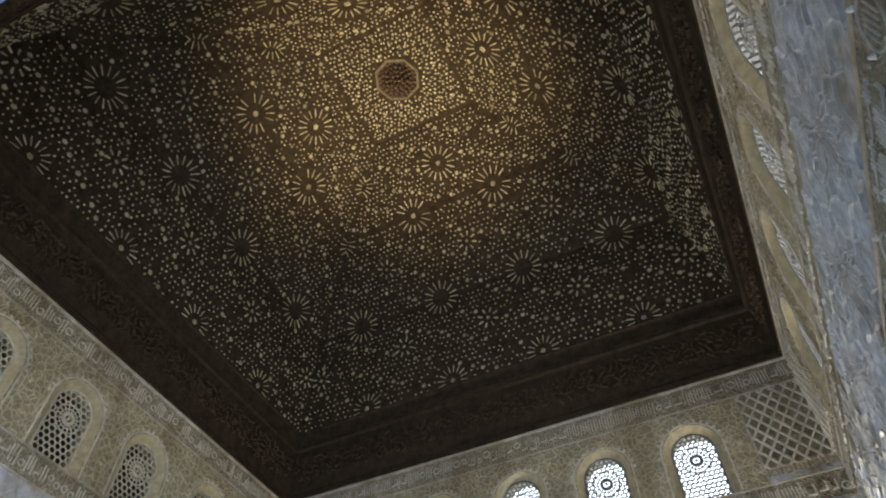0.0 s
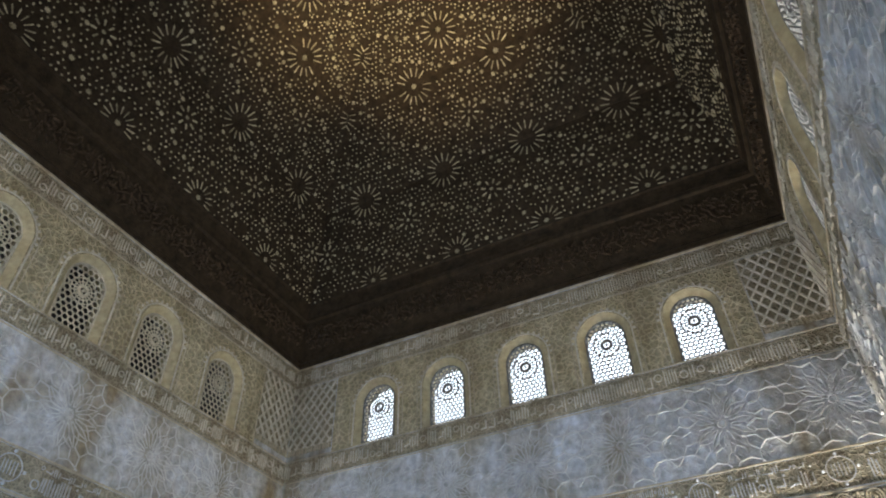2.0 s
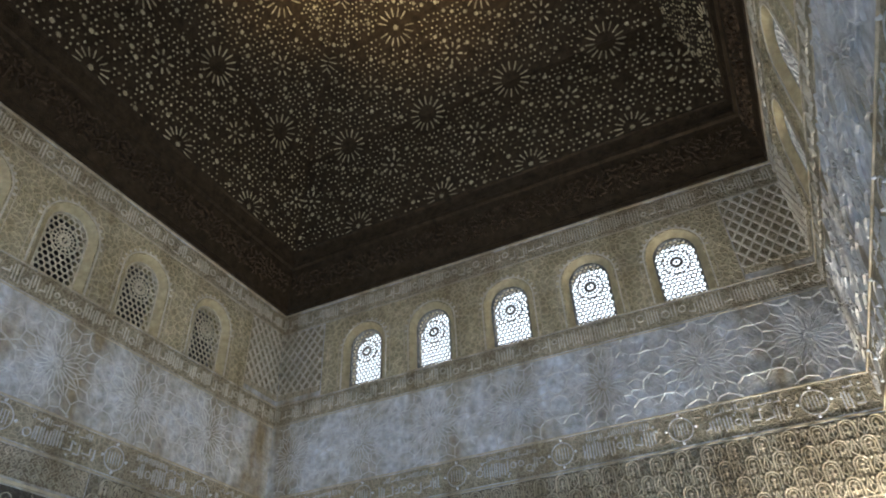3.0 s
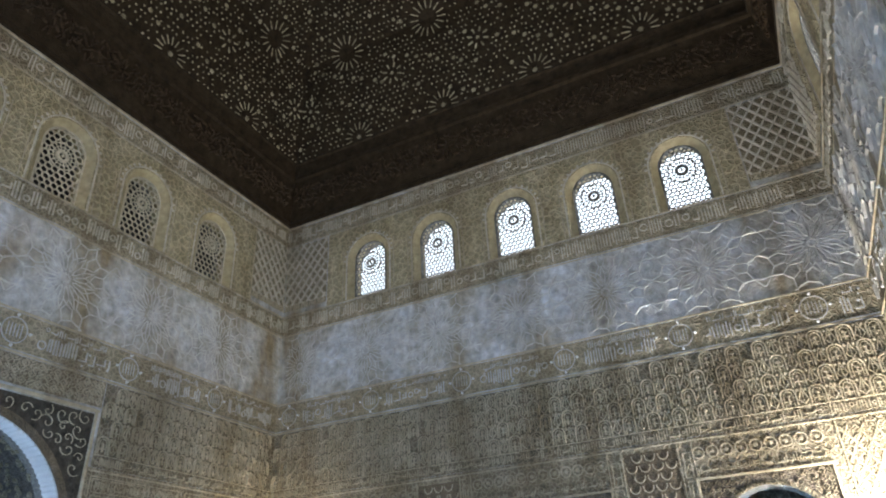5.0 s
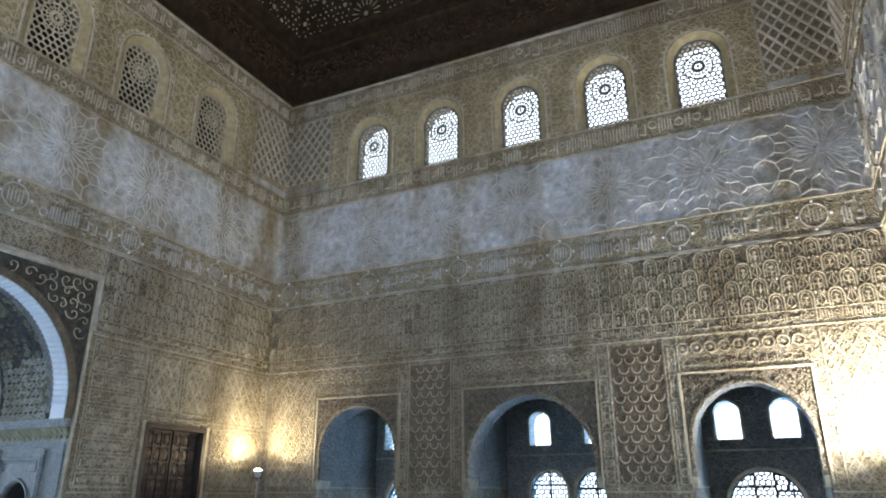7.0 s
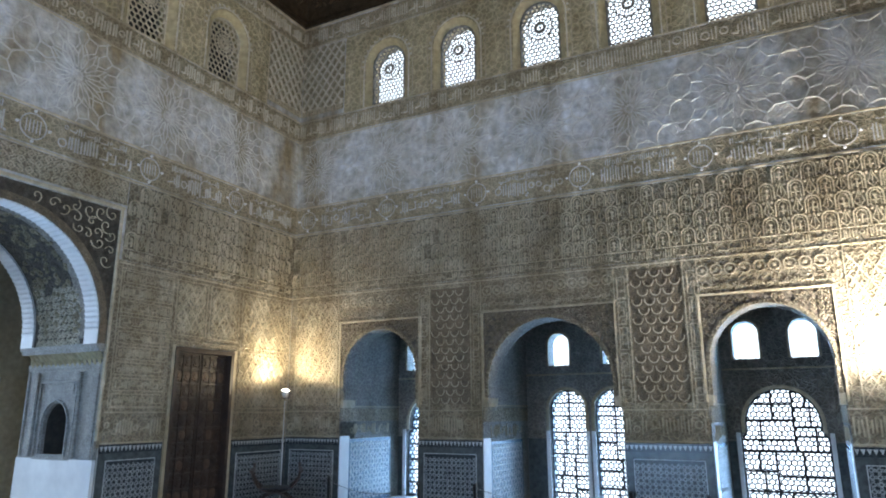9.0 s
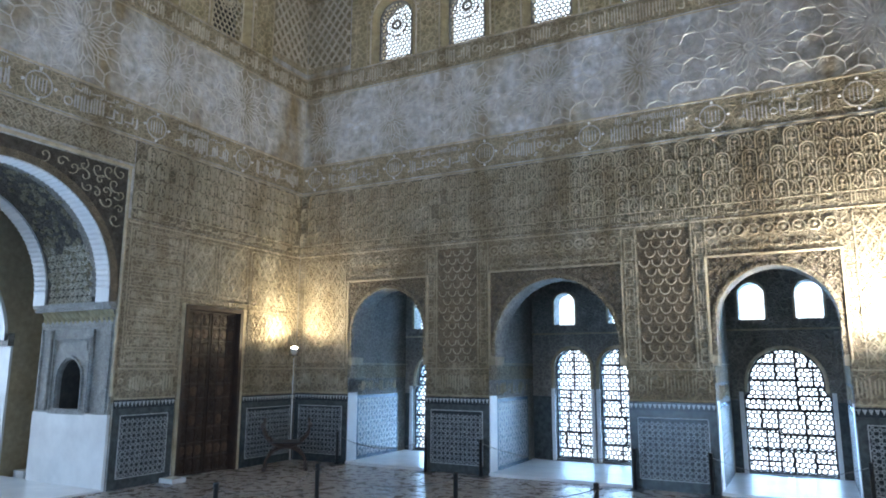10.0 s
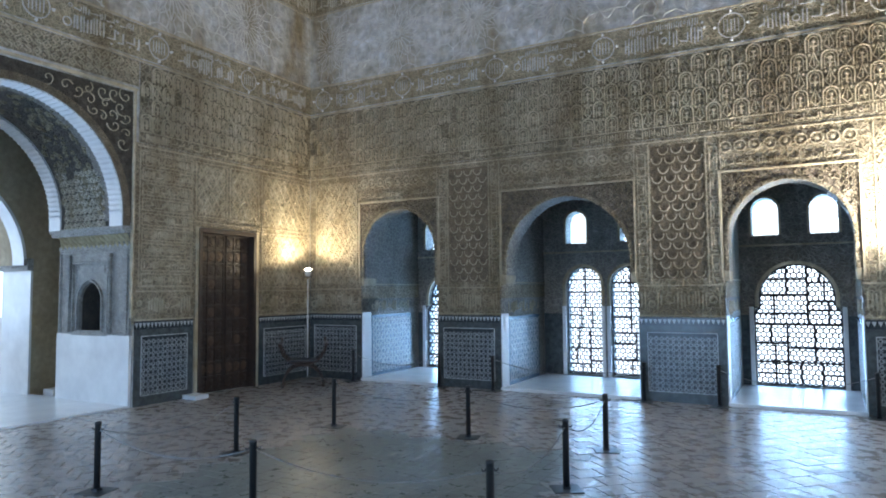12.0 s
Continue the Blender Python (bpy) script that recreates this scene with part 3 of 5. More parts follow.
# cornice: leaning carved timber frieze with mouldings, one length on each wall


def cornice(name, m, length):
    c = tagged(empty(name, m), "deep dark carved cedar cornice under the ceiling", "cornice", kind="structure")
    bm = bmesh.new()
    prof = ((0.0, CORN), (0.05, CORN), (0.05, CORN + 0.10), (0.02, CORN + 0.16), (0.19, CORN + 1.18), (0.25, CORN + 1.21), (0.26, CORN + 1.30),
            (0.20, CORN + 1.36), (0.27, CORN + 1.62), (0.31, CORN + 1.66), (0.29, CORN + 1.72))
    L = [bm.verts.new((n, v, n)) for n, v in prof]
    R = [bm.verts.new((length - n, v, n)) for n, v in prof]
    for i in range(len(prof) - 1):
        bm.faces.new((L[i], R[i], R[i + 1], L[i + 1]))
    part("frieze_board", bm, WOOD, c)
    bm = bmesh.new()
    rnd = random.Random(len(name))
    u = 0.3
    while u < length - 0.3:      # carved foliage of the frieze
        for k in range(5):
            cu, cv = u + rnd.uniform(-0.05, 0.05), CORN + 0.48 + k * 0.115 + rnd.uniform(-0.04, 0.04)
            n0 = 0.02 + (cv - CORN - 0.16) * 0.167
            a, le = rnd.uniform(0, math.pi), rnd.uniform(0.05, 0.085)
            bar(bm, (cu - le * math.cos(a), cv - le * math.sin(a)), (cu + le * math.cos(a), cv + le * math.sin(a)), rnd.uniform(0.03, 0.055), n0 - 0.03, n0 + rnd.uniform(0.03, 0.05), 0, 0.6)
        u += 0.115
    tagged(part("carved_foliage", bm, WOODCARVE, c), kind="stuff")
    return c


cornice("cornice_west", M_WEST, W)
cornice("cornice_south", basis((0, 1, 0), (0, 0, 1), (1, 0, 0), (0, 0, 0)), W)
cornice("cornice_north", M_NORTH, W)
cornice("cornice_east", basis((-1, 0, 0), (0, 0, 1), (0, 1, 0), (W, 0, 0)), W)

# ---- floor ----
floor = tagged(part("floor", boxes((-14, W + 0.5, NEAR - 0.5, W + 3, -0.2, -0.012)), JOINT), "worn terracotta tile floor with a sheen", "floor", kind="structure")

# ---- carved decoration of the walls ----


def fillet(wall, u0, u1, v, w=0.045, n=0.03):
    bm = bmesh.new()
    bar(bm, (u0, v), (u1, v), w * 0.8, -0.01, n * 0.6 + 0.004, 0, 0.35)
    return part("string_course", bm, RIDGE, wall)


def upright(wall, u, v0, v1, w=0.045, n=0.028):
    bm = bmesh.new()
    bar(bm, (u, v0), (u, v1), w * 0.8, -0.01, n * 0.6 + 0.004, 0, 0.35)
    return part("border_strip", bm, RIDGE, wall)


def panel(wall, name, u0, u1, v0, v1, material, n=0.006, holes=()):
    return part(name, slab(rect(u0, u1, v0, v1), holes, -0.02, n), material, wall)


def script_bars(bm, u0, u1, v0, v1, rnd, n0=0.0, n1=0.026, w=0.022):
    """Illegible carved lettering as plain bars: uprights, base strokes and loops."""
    h = v1 - v0
    u = u0 + 0.03
    while u < u1 - 0.05:
        k = rnd.random()
        if k < 0.55:
            for _ in range(rnd.choice((1, 2, 2, 3))):
                if u < u1 - 0.03:
                    bar(bm, (u, v0 + h * rnd.uniform(0.06, 0.3)), (u + rnd.uniform(-0.008, 0.008), v1 - h * rnd.uniform(0.05, 0.25)), w, n0, n1, 0, 0.3)
                    u += rnd.uniform(1.7, 2.3) * w
        elif k < 0.8:
            e = min(u1 - 0.03, u + rnd.uniform(0.08, 0.16))
            v = v0 + h * rnd.uniform(0.15, 0.4)
            bar(bm, (u, v), (e, v + h * rnd.uniform(-0.08, 0.12)), w, n0, n1 - 0.002, 0, 0.3)
            bar(bm, (e, v), (e, v1 - h * 0.3), w, n0, n1, 0, 0.3)
            u = e + 2 * w
        else:
            r = h * rnd.uniform(0.12, 0.2)
            c = (u + r, v0 + h * rnd.uniform(0.3, 0.65))
            poly_ridge(bm, [(c[0] + r * math.cos(a * math.pi / 4), c[1] + r * math.sin(a * math.pi / 4)) for a in range(8)], w * 0.8, n0, n1 - 0.003)
            u += 2 * r + w * 1.5


def inscription(wall, u0, u1, v0, v1, seed, w=0.022, mat_=None, letters=None):
    """A frieze of illegible carved script on a carved ground."""
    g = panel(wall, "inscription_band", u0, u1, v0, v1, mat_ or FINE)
    bm = bmesh.new()
    script_bars(bm, u0, u1, v0 + 0.03, v1 - 0.03, random.Random(seed), 0.0, 0.03, w)
    tagged(part("carved_script", bm, letters or RIDGE, g), kind="stuff")
    return g


def little_arch():
    """One small relief arch: two posts, a lobed head, an inner palmette."""
    bm = bmesh.new()
    pts = [(-0.085, 0.0), (-0.085, 0.19)] + [(-0.085 * math.cos(a), 0.19 + 0.10 * math.sin(a)) for a in (0.5, 1.0, 1.57, 2.14, 2.64)] + [(0.085, 0.19), (0.085, 0.0)]
    poly_ridge(bm, pts, 0.022, 0, 0.034, False)
    poly_ridge(bm, [(x * 0.62, y * 0.86) for x, y in pts], 0.012, 0, 0.022, False)
    bar(bm, (0, 0.03), (0, 0.13), 0.024, 0, 0.028, 0, 0.3)
    disc(bm, (0, 0.165), 0.03, 0, 0.026, 6, 0.014)
    bar(bm, (-0.04, 0.085), (0.04, 0.085), 0.016, 0, 0.022, 0, 0.3)
    return bm


def little_palm():
    bm = bmesh.new()
    poly_ridge(bm, [(0, 0.01), (0.07, 0.08), (0.035, 0.16), (0, 0.25), (-0.035, 0.16), (-0.07, 0.08)], 0.017, 0, 0.026)
    bar(bm, (0, 0.05), (0, 0.19), 0.015, 0, 0.026, 0, 0.3)
    disc(bm, (-0.06, 0.22), 0.028, 0, 0.028, 6, 0.014)
    disc(bm, (0.06, 0.22), 0.028, 0, 0.028, 6, 0.014)
    return bm


PROTO = {}


def piece(kind, make, material, parent, m):
    if kind not in PROTO:
        PROTO[kind] = part(kind, make(), material, parent, m=m)
        return PROTO[kind]
    return again(PROTO[kind], parent, m)


def arch_frieze(wall, u0, u1, v0, v1):
    """A narrow script band under four staggered rows of little relief arches with palmettes between them."""
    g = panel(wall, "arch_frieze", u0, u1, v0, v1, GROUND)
    rnd = random.Random(int(u0 * 10) + 3)
    bm = bmesh.new()
    script_bars(bm, u0 + 0.02, u1 - 0.02, v0 + 0.02, v0 + 0.17, rnd, 0, 0.022, 0.02)
    bar(bm, (u0, v0 + 0.19), (u1, v0 + 0.19), 0.018, 0, 0.018, 0, 0.3)
    tagged(part("carved_script", bm, RIDGE, g), kind="stuff")
    rows, pitch = 4, 0.40
    base = v0 + 0.21
    h = (v1 - base - 0.01) / rows
    for r in range(rows):
        u = u0 + 0.13 + (pitch / 2 if r % 2 else 0)
        while u < u1 - 0.1:
            s = rnd.uniform(0.95, 1.06)
            piece("relief_arch", little_arch, RIDGE, g, Matrix.Translation((u, base + r * h, 0.004)) @ Matrix.Diagonal((s * 1.22, h / 0.296, rnd.uniform(0.8, 1.15), 1)))
            u2 = u + pitch / 2
            if u2 < u1 - 0.1 and rnd.random() < 0.95:
                piece("relief_palmette", little_palm, RIDGE, g, Matrix.Translation((u2, base + r * h, 0.004)) @ Matrix.Diagonal((0.95, h / 0.262, rnd.uniform(0.7, 1.05), 1)))
            u += pitch
    return g


def cartouche_frieze(wall, u0, u1, v0, v1, seed, start=0.4, step=2.02):
    """Round medallions with four pale bosses, between long script cartouches."""
    g = panel(wall, "cartouche_frieze", u0, u1, v0, v1, CARVED)
    cv, r = (v0 + v1) / 2, (v1 - v0) * 0.36
    bm = bmesh.new()
    rnd = random.Random(seed)
    c = u0 + start
    med = []
    while c < u1 - r:
        med.append(c)
        c += step
    for c in med:
        poly_ridge(bm, [(c + r * math.cos(a * math.pi / 8), cv + r * math.sin(a * math.pi / 8)) for a in range(16)], 0.024, 0, 0.018)
        for a in range(5):
            x = c - r * 0.55 + a * r * 0.27
            bar(bm, (x, cv - r * 0.5), (x, cv + r * 0.5), 0.016, 0, 0.018, 0, 0.3)
    tagged(part("medallion_rings", bm, WHITESTUC, g), kind="stuff")
    for c in med:
        for du, dv in ((-r - 0.045, 0), (r + 0.045, 0), (0, r + 0.04), (0, -r - 0.04)):
            piece("pale_boss", lambda: boss_bm(), MARBLE, g, Matrix.Translation((c + du, cv + dv, 0.01)))
    bm = bmesh.new()
    edges = [u0 - r] + med + [u1 + r]
    for a, b in zip(edges, edges[1:]):
        p, q = max(u0 + 0.03, a + r + 0.14), min(u1 - 0.03, b - r - 0.14)
        if q - p > 0.3:
            script_bars(bm, p + 0.02, q - 0.02, v0 + 0.05, v1 - 0.16, rnd, 0, 0.026, 0.026)
            script_bars(bm, p + 0.1, q - 0.1, v1 - 0.17, v1 - 0.03, rnd, 0, 0.018, 0.018)
            for k in range(8):      # small leaves round the letters
                x, y = rnd.uniform(p, q), rnd.uniform(v0 + 0.06, v1 - 0.06)
                disc(bm, (x, y), rnd.uniform(0.02, 0.035), 0, 0.022, 6, 0.012)
    tagged(part("carved_script", bm, WHITESTUC, g), kind="stuff")
    return g


def boss_bm():
    bm = bmesh.new()
    disc(bm, (0, 0), 0.026, 0, 0.04, 8, 0.012)
    return bm


def star_work(wall, u0, u1, v0, v1, centres, fade=0.0):
    """Interlaced star strapwork: twelve-petal stars, kite-shaped fields round them, straps that join star to star."""
    poly = rect(u0, u1, v0, v1)
    bm = bmesh.new()
    R, cv = (v1 - v0) / 2, (v0 + v1) / 2
    step = math.pi / 6
    rise = 0.03 - fade

    def rib(a, b, k, w=0.024):
        for x, y in clip(a, b, poly):
            bar(bm, x, y, w, -0.01, rise + 0.0006 * k, 0, 0.35)

    for c in centres:
        def at(r, a):
            return (c + R * r * math.cos(a), cv + R * r * math.sin(a))
        for i in range(12):
            a = (i + 0.5) * step
            petal = [at(0.17, a), at(0.24, a - 0.15), at(0.46, a - 0.135), at(0.56, a), at(0.46, a + 0.135), at(0.24, a + 0.15)]
            for k in range(6):
                rib(petal[k - 1], petal[k], i % 3)
            side, nxt = at(0.70, a + step / 2), at(0.46, a + step - 0.135)
            rib(petal[4], side, 3)
            rib(side, nxt, 4)
            penta = [at(0.56, a), at(0.70, a + 0.19), at(0.92, a + 0.12), at(0.92, a - 0.12), at(0.70, a - 0.19)]
            for k in range(5):
                rib(penta[k - 1], penta[k], 5 + k)
            rib(penta[2], at(1.10, a + step / 2), 10)
            rib(penta[3], at(1.10, a - step / 2), 11)
            rib(at(1.10, a + step / 2), at(1.34, a + step / 2 + 0.07), 12)
            rib(at(1.10, a + step / 2), at(1.34, a + step / 2 - 0.07), 13)
        small = [at(0.12 if i % 2 else 0.07, i * step / 2) for i in range(24)]
        poly_ridge(bm, small, 0.018, -0.01, rise + 0.004)
    return tagged(part("star_strapwork", bm, WHITESTUC, wall), kind="stuff")


def diamond_panel(wall, u0, u1, v0, v1):
    """Corner panel of crossing diagonal ribs over a dark carved ground, with a small lobed fringe below."""
    g = panel(wall, "diamond_lattice_panel", u0, u1, v0, v1, DIAMOND, 0.004)
    bm = bmesh.new()
    lattice(bm, rect(u0, u1, v0 + 0.12, v1), (53, -53), 0.172, 0.032, 0, 0.045)
    tagged(part("diagonal_rib", bm, PALESTUC, g), kind="stuff")
    n = max(2, int((u1 - u0) / 0.2))
    for i in range(n):
        piece("relief_arch", little_arch, RIDGE, g, Matrix.Translation((u0 + (i + 0.5) * (u1 - u0) / n, v0, 0.004)) @ Matrix.Diagonal((0.9, 0.45, 1, 1)))
    return g


def leaf_work(wall, u0, u1, v0, v1, seed, holes=(), pitch=0.15, rise=0.022, material=None):
    """Dense low relief of interlocking diamonds, leaves and knots that fills a field."""
    rnd = random.Random(seed)
    bm = bmesh.new()
    nu, nv = max(1, round((u1 - u0) / pitch)), max(1, round((v1 - v0) / pitch))
    pu, pv = (u1 - u0) / nu, (v1 - v0) / nv
    for iy in range(nv):
        for ix in range(nu):
            x, y = u0 + (ix + 0.5) * pu, v0 + (iy + 0.5) * pv
            if rnd.random() < 0.06 or any(inside((x, y), o) for o in holes):
                continue
            h = rise * rnd.uniform(0.6, 1.1)
            if (ix + iy) % 2:
                poly_ridge(bm, [(x - pu * 0.46, y), (x, y - pv * 0.46), (x + pu * 0.46, y), (x, y + pv * 0.46)], 0.018, -0.004, h)
                disc(bm, (x, y), pu * 0.17, -0.004, h * 0.9, 6, pu * 0.08)
            else:
                sg = rnd.choice((-1, 1))
                poly_ridge(bm, [(x - sg * pu * 0.30, y - pv * 0.42), (x - sg * pu * 0.34, y - pv * 0.05), (x, y + pv * 0.08), (x + sg * pu * 0.30, y + pv * 0.3)], 0.022, -0.004, h, False)
                bar(bm, (x + sg * pu * 0.05, y - pv * 0.36), (x + sg * pu * 0.36, y - pv * 0.12), 0.024, -0.004, h * 0.9, 0, 0.5)
                bar(bm, (x - sg * pu * 0.28, y + pv * 0.22), (x - sg * pu * 0.02, y + pv * 0.42), 0.024, -0.004, h * 0.9, 0, 0.5)
    return tagged(part("leaf_relief", bm, material or RIDGE, wall), kind="stuff")


def sebka_arc():
    bm = bmesh.new()
    angles = [math.pi + 0.12 + i * (math.pi - 0.24) / 8 for i in range(9)]
    poly_ridge(bm, [(0.080 * math.cos(a), 0.105 + 0.095 * math.sin(a)) for a in angles], 0.019, 0, 0.017, False)
    disc(bm, (-0.079, 0.105), 0.014, 0, 0.016, 6, 0.008)
    disc(bm, (0.079, 0.105), 0.014, 0, 0.016, 6, 0.008)
    return bm


def sebka(wall, u0, u1, v0, v1):
    """Panel of staggered scallop scales."""
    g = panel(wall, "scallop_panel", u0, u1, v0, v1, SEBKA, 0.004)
    n = round((u1 - u0) / 0.2)
    p = (u1 - u0) / n
    rows = round((v1 - v0) / 0.155)
    h = (v1 - v0) / rows
    for r in range(rows):
        for i in range(n if r % 2 == 0 else n - 1):
            u = u0 + (i + 0.5 + (0.5 if r % 2 else 0)) * p
            piece("scallop", sebka_arc, RIDGE, g, Matrix.Translation((u, v0 + r * h - 0.005 + (0.01 if r == 0 else 0), 0.002)) @ Matrix.Diagonal((p / 0.2, h / 0.155, 1, 1)))
    return g


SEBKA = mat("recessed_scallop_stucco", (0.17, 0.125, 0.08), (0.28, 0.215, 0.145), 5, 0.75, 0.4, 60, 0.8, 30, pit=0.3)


def merlon():
    bm = bmesh.new()
    lo = [bm.verts.new((x, y, 0)) for x, y in ((-0.04, 0.1), (0, 0.0), (0.04, 0.1))]
    hi = [bm.verts.new((v.co.x, v.co.y, 0.006)) for v in lo]
    bm.faces.new(hi)
    for i in range(3):
        bm.faces.new((lo[i], lo[(i + 1) % 3], hi[(i + 1) % 3], hi[i]))
    bmesh.ops.recalc_face_normals(bm, faces=bm.faces[:])
    return bm


def dado(wall, u0, u1, top=1.33, ground=None, field=None, border=0.13):
    """Tiled dado: grey border, dark field under white strapwork, a row of white merlon points on black."""
    g = panel(wall, "tile_dado", u0, u1, 0.0, top - 0.13, ground or TILEGREY, 0.016)
    part("merlon_strip", boxes((u0, u1, top - 0.13, top, -0.01, 0.014)), TILEDARK, g)
    n = max(2, round((u1 - u0) / 0.074))
    for i in range(n):
        piece("white_merlon", merlon, TILEWHITE, g, Matrix.Translation((u0 + (i + 0.5) * (u1 - u0) / n, top - 0.105, 0.014)) @ Matrix.Diagonal((0.78, 0.78, 1, 1)))
    a, b, c, d = u0 + border, u1 - border, 0.16, top - 0.24
    if b - a > 0.2:
        part("tile_field", boxes((a, b, c, d, 0, 0.020)), TILEDARK, g)
        bm = bmesh.new()
        cells = max(2, round((b - a) / 0.088))
        p = (b - a) / cells
        for iy in range(int((d - c) / p) + 1):
            for ix in range(cells):
                x, y = a + (ix + 0.5) * p, c + (iy + 0.5) * p
                if y + p / 2 > d + 0.02:
                    continue
                # an eight-fold knot of white strips in each cell
                for t in range(4):
                    q = t * math.pi / 2
                    cc, ss = math.cos(q), math.sin(q)
                    for (x0, y0), (x1, y1) in (((-0.5, -0.2), (0.2, 0.5)), ((-0.25, -0.25), (0.25, -0.25))):
                        bar(bm, (x + p * (x0 * cc - y0 * ss), y + p * (x0 * ss + y0 * cc)), (x + p * (x1 * cc - y1 * ss), y + p * (x1 * ss + y1 * cc)),
                            p * 0.12, 0.015, 0.0236 + 0.0003 * t, 0, 0.1)
        tagged(part("white_strapwork_tile", bm, TILESTRAP, g), kind="stuff")
        bm = bmesh.new()
        poly_ridge(bm, rect(a, b, c, d), 0.02, 0.01, 0.026)
        part("tile_edging", bm, TILEWHITE, g)
    return g


def clerestory(name, m, c, light_on):
    """Arched clerestory window: ochre rim, scalloped outer band, pierced gypsum lattice with a round centre."""
    w = tagged(empty(name, m), "arched clerestory window with a pierced gypsum lattice", "window", kind="structure")
    part("window_rim", ring(c, WIN_HALF, WIN_TOP, WIN_LOW, REVEAL + 0.02, -0.3, 0.02, n=20, n_in=-0.10), OCHRE, w)
    part("outer_band", ring(c, WIN_HALF + 0.15, WIN_TOP + 0.15, WIN_LOW, 0.03, -0.02, 0.03, n=20), PALESTUC, w)
    bm = bmesh.new()
    k = 15
    for i in range(k + 1):       # scalloped fringe round the head
        a = math.pi * i / k
        r = WIN_HALF + 0.215
        disc(bm, (c + r * math.cos(a), WIN_TOP - WIN_HALF + r * math.sin(a)), 0.042, -0.01, 0.022, 7, 0.024)
    part("scalloped_fringe", bm, PALESTUC, w)
    poly = arch(c, WIN_HALF, WIN_TOP, WIN_LOW, 18)
    bm = bmesh.new()
    cv = WIN_LOW + 0.84
    wide = 0.0265 if light_on else 0.026
    side = 0.052 if light_on else 0.068
    # honeycomb, open round a central eye with a wreath of ribs
    for iy in range(-12, 9):
        for ix in range(-6, 7):
            x0, y0 = c + (ix + 0.5 * (iy % 2)) * side * 1.732, cv + iy * side * 1.5
            hexa = [(x0 + side * math.sin(k * math.pi / 3), y0 + side * math.cos(k * math.pi / 3)) for k in range(6)]
            for k in range(3):
                mid = ((hexa[k][0] + hexa[k + 1][0]) / 2, (hexa[k][1] + hexa[k + 1][1]) / 2)
                if math.hypot(mid[0] - c, mid[1] - cv) > 0.235:
                    for x, y in clip(hexa[k], hexa[k + 1], poly):
                        bar(bm, x, y, wide, -0.122, -0.103)
    for i in range(16):
        a, b = math.pi * i / 8, math.pi * (i + 1) / 8
        for x, y in clip((c + 0.11 * math.cos(a), cv + 0.11 * math.sin(a)), (c + 0.25 * math.cos(a), cv + 0.25 * math.sin(a)), poly):
            bar(bm, x, y, wide * 0.8, -0.121, -0.104)
        for r in (0.175, 0.25):
            for x, y in clip((c + r * math.cos(a), cv + r * math.sin(a)), (c + r * math.cos(b), cv + r * math.sin(b)), poly):
                bar(bm, x, y, wide * 0.8, -0.120, -0.105)
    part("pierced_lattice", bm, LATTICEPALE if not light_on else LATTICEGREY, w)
    bm = bmesh.new()
    poly_ridge(bm, [(c + 0.092 * math.cos(a * math.pi / 8), cv + 0.092 * math.sin(a * math.pi / 8)) for a in range(16)], 0.062, -0.13, -0.098, True, 0.1)
    disc(bm, (c, cv), 0.03, -0.125, -0.10, 8)
    bar(bm, (c, cv - 0.08), (c, cv + 0.08), 0.012, -0.12, -0.108)
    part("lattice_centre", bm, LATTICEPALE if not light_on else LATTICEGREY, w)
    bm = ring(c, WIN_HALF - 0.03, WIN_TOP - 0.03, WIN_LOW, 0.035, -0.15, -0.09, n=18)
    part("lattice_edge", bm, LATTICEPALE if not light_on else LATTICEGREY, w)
    return w


# lattice in two colours: pale lit copy, grey copy painted for backlit shade
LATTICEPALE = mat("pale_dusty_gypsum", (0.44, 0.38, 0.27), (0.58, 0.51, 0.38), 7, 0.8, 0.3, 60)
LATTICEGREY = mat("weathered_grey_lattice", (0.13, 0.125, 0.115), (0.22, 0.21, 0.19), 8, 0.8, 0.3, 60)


def upper_zone(wall, m, length, wins, seed, lit, lo_u=0.0, first=1):
    """Everything above the cartouche frieze: script bands, windows, corner lattices, top script band."""
    fillet(wall, lo_u, length, 7.74, 0.035, 0.018)
    inscription(wall, lo_u, length, 7.775, 8.20, seed, 0.028, CARVED, PALESTUC)
    fillet(wall, lo_u, length, 8.225, 0.03)
    hs = [arch(c, WIN_HALF + REVEAL + 0.01, WIN_TOP + REVEAL + 0.01, 8.247) for c in wins if lo_u < c - 0.6]
    panel(wall, "carved_window_zone", lo_u + 1.2 if lo_u == 0 else lo_u, length - 1.16, 8.235, 10.06, WORN, 0.008, hs)
    rim = [arch(c, WIN_HALF + 0.3, WIN_TOP + 0.3, 8.2) for c in wins]
    leaf_work(wall, (1.2 if lo_u == 0 else lo_u) + 0.04, length - 1.2, 8.27, 10.03, seed + 5, rim, 0.16, 0.028, WORN)
    if lo_u == 0:
        diamond_panel(wall, 0.02, 1.17, 8.36, 10.04)
    diamond_panel(wall, length - 1.13, length - 0.02, 8.36, 10.04)
    upright(wall, length - 1.16, 8.25, 10.05, 0.035)
    for c in wins:
        for du in (-0.66, 0.66):
            if lo_u < c + du:
                upright(wall, c + du, 8.25, 9.5, 0.03, 0.022)
    fillet(wall, lo_u, length, 10.08, 0.03)
    inscription(wall, lo_u, length, 10.11, 10.55, seed + 1, 0.028, CARVED, PALESTUC)
    fillet(wall, lo_u, length, 10.6, 0.05, 0.04)
    for i, c in enumerate(wins):
        clerestory("window_%d" % (first + i), m, c, lit)


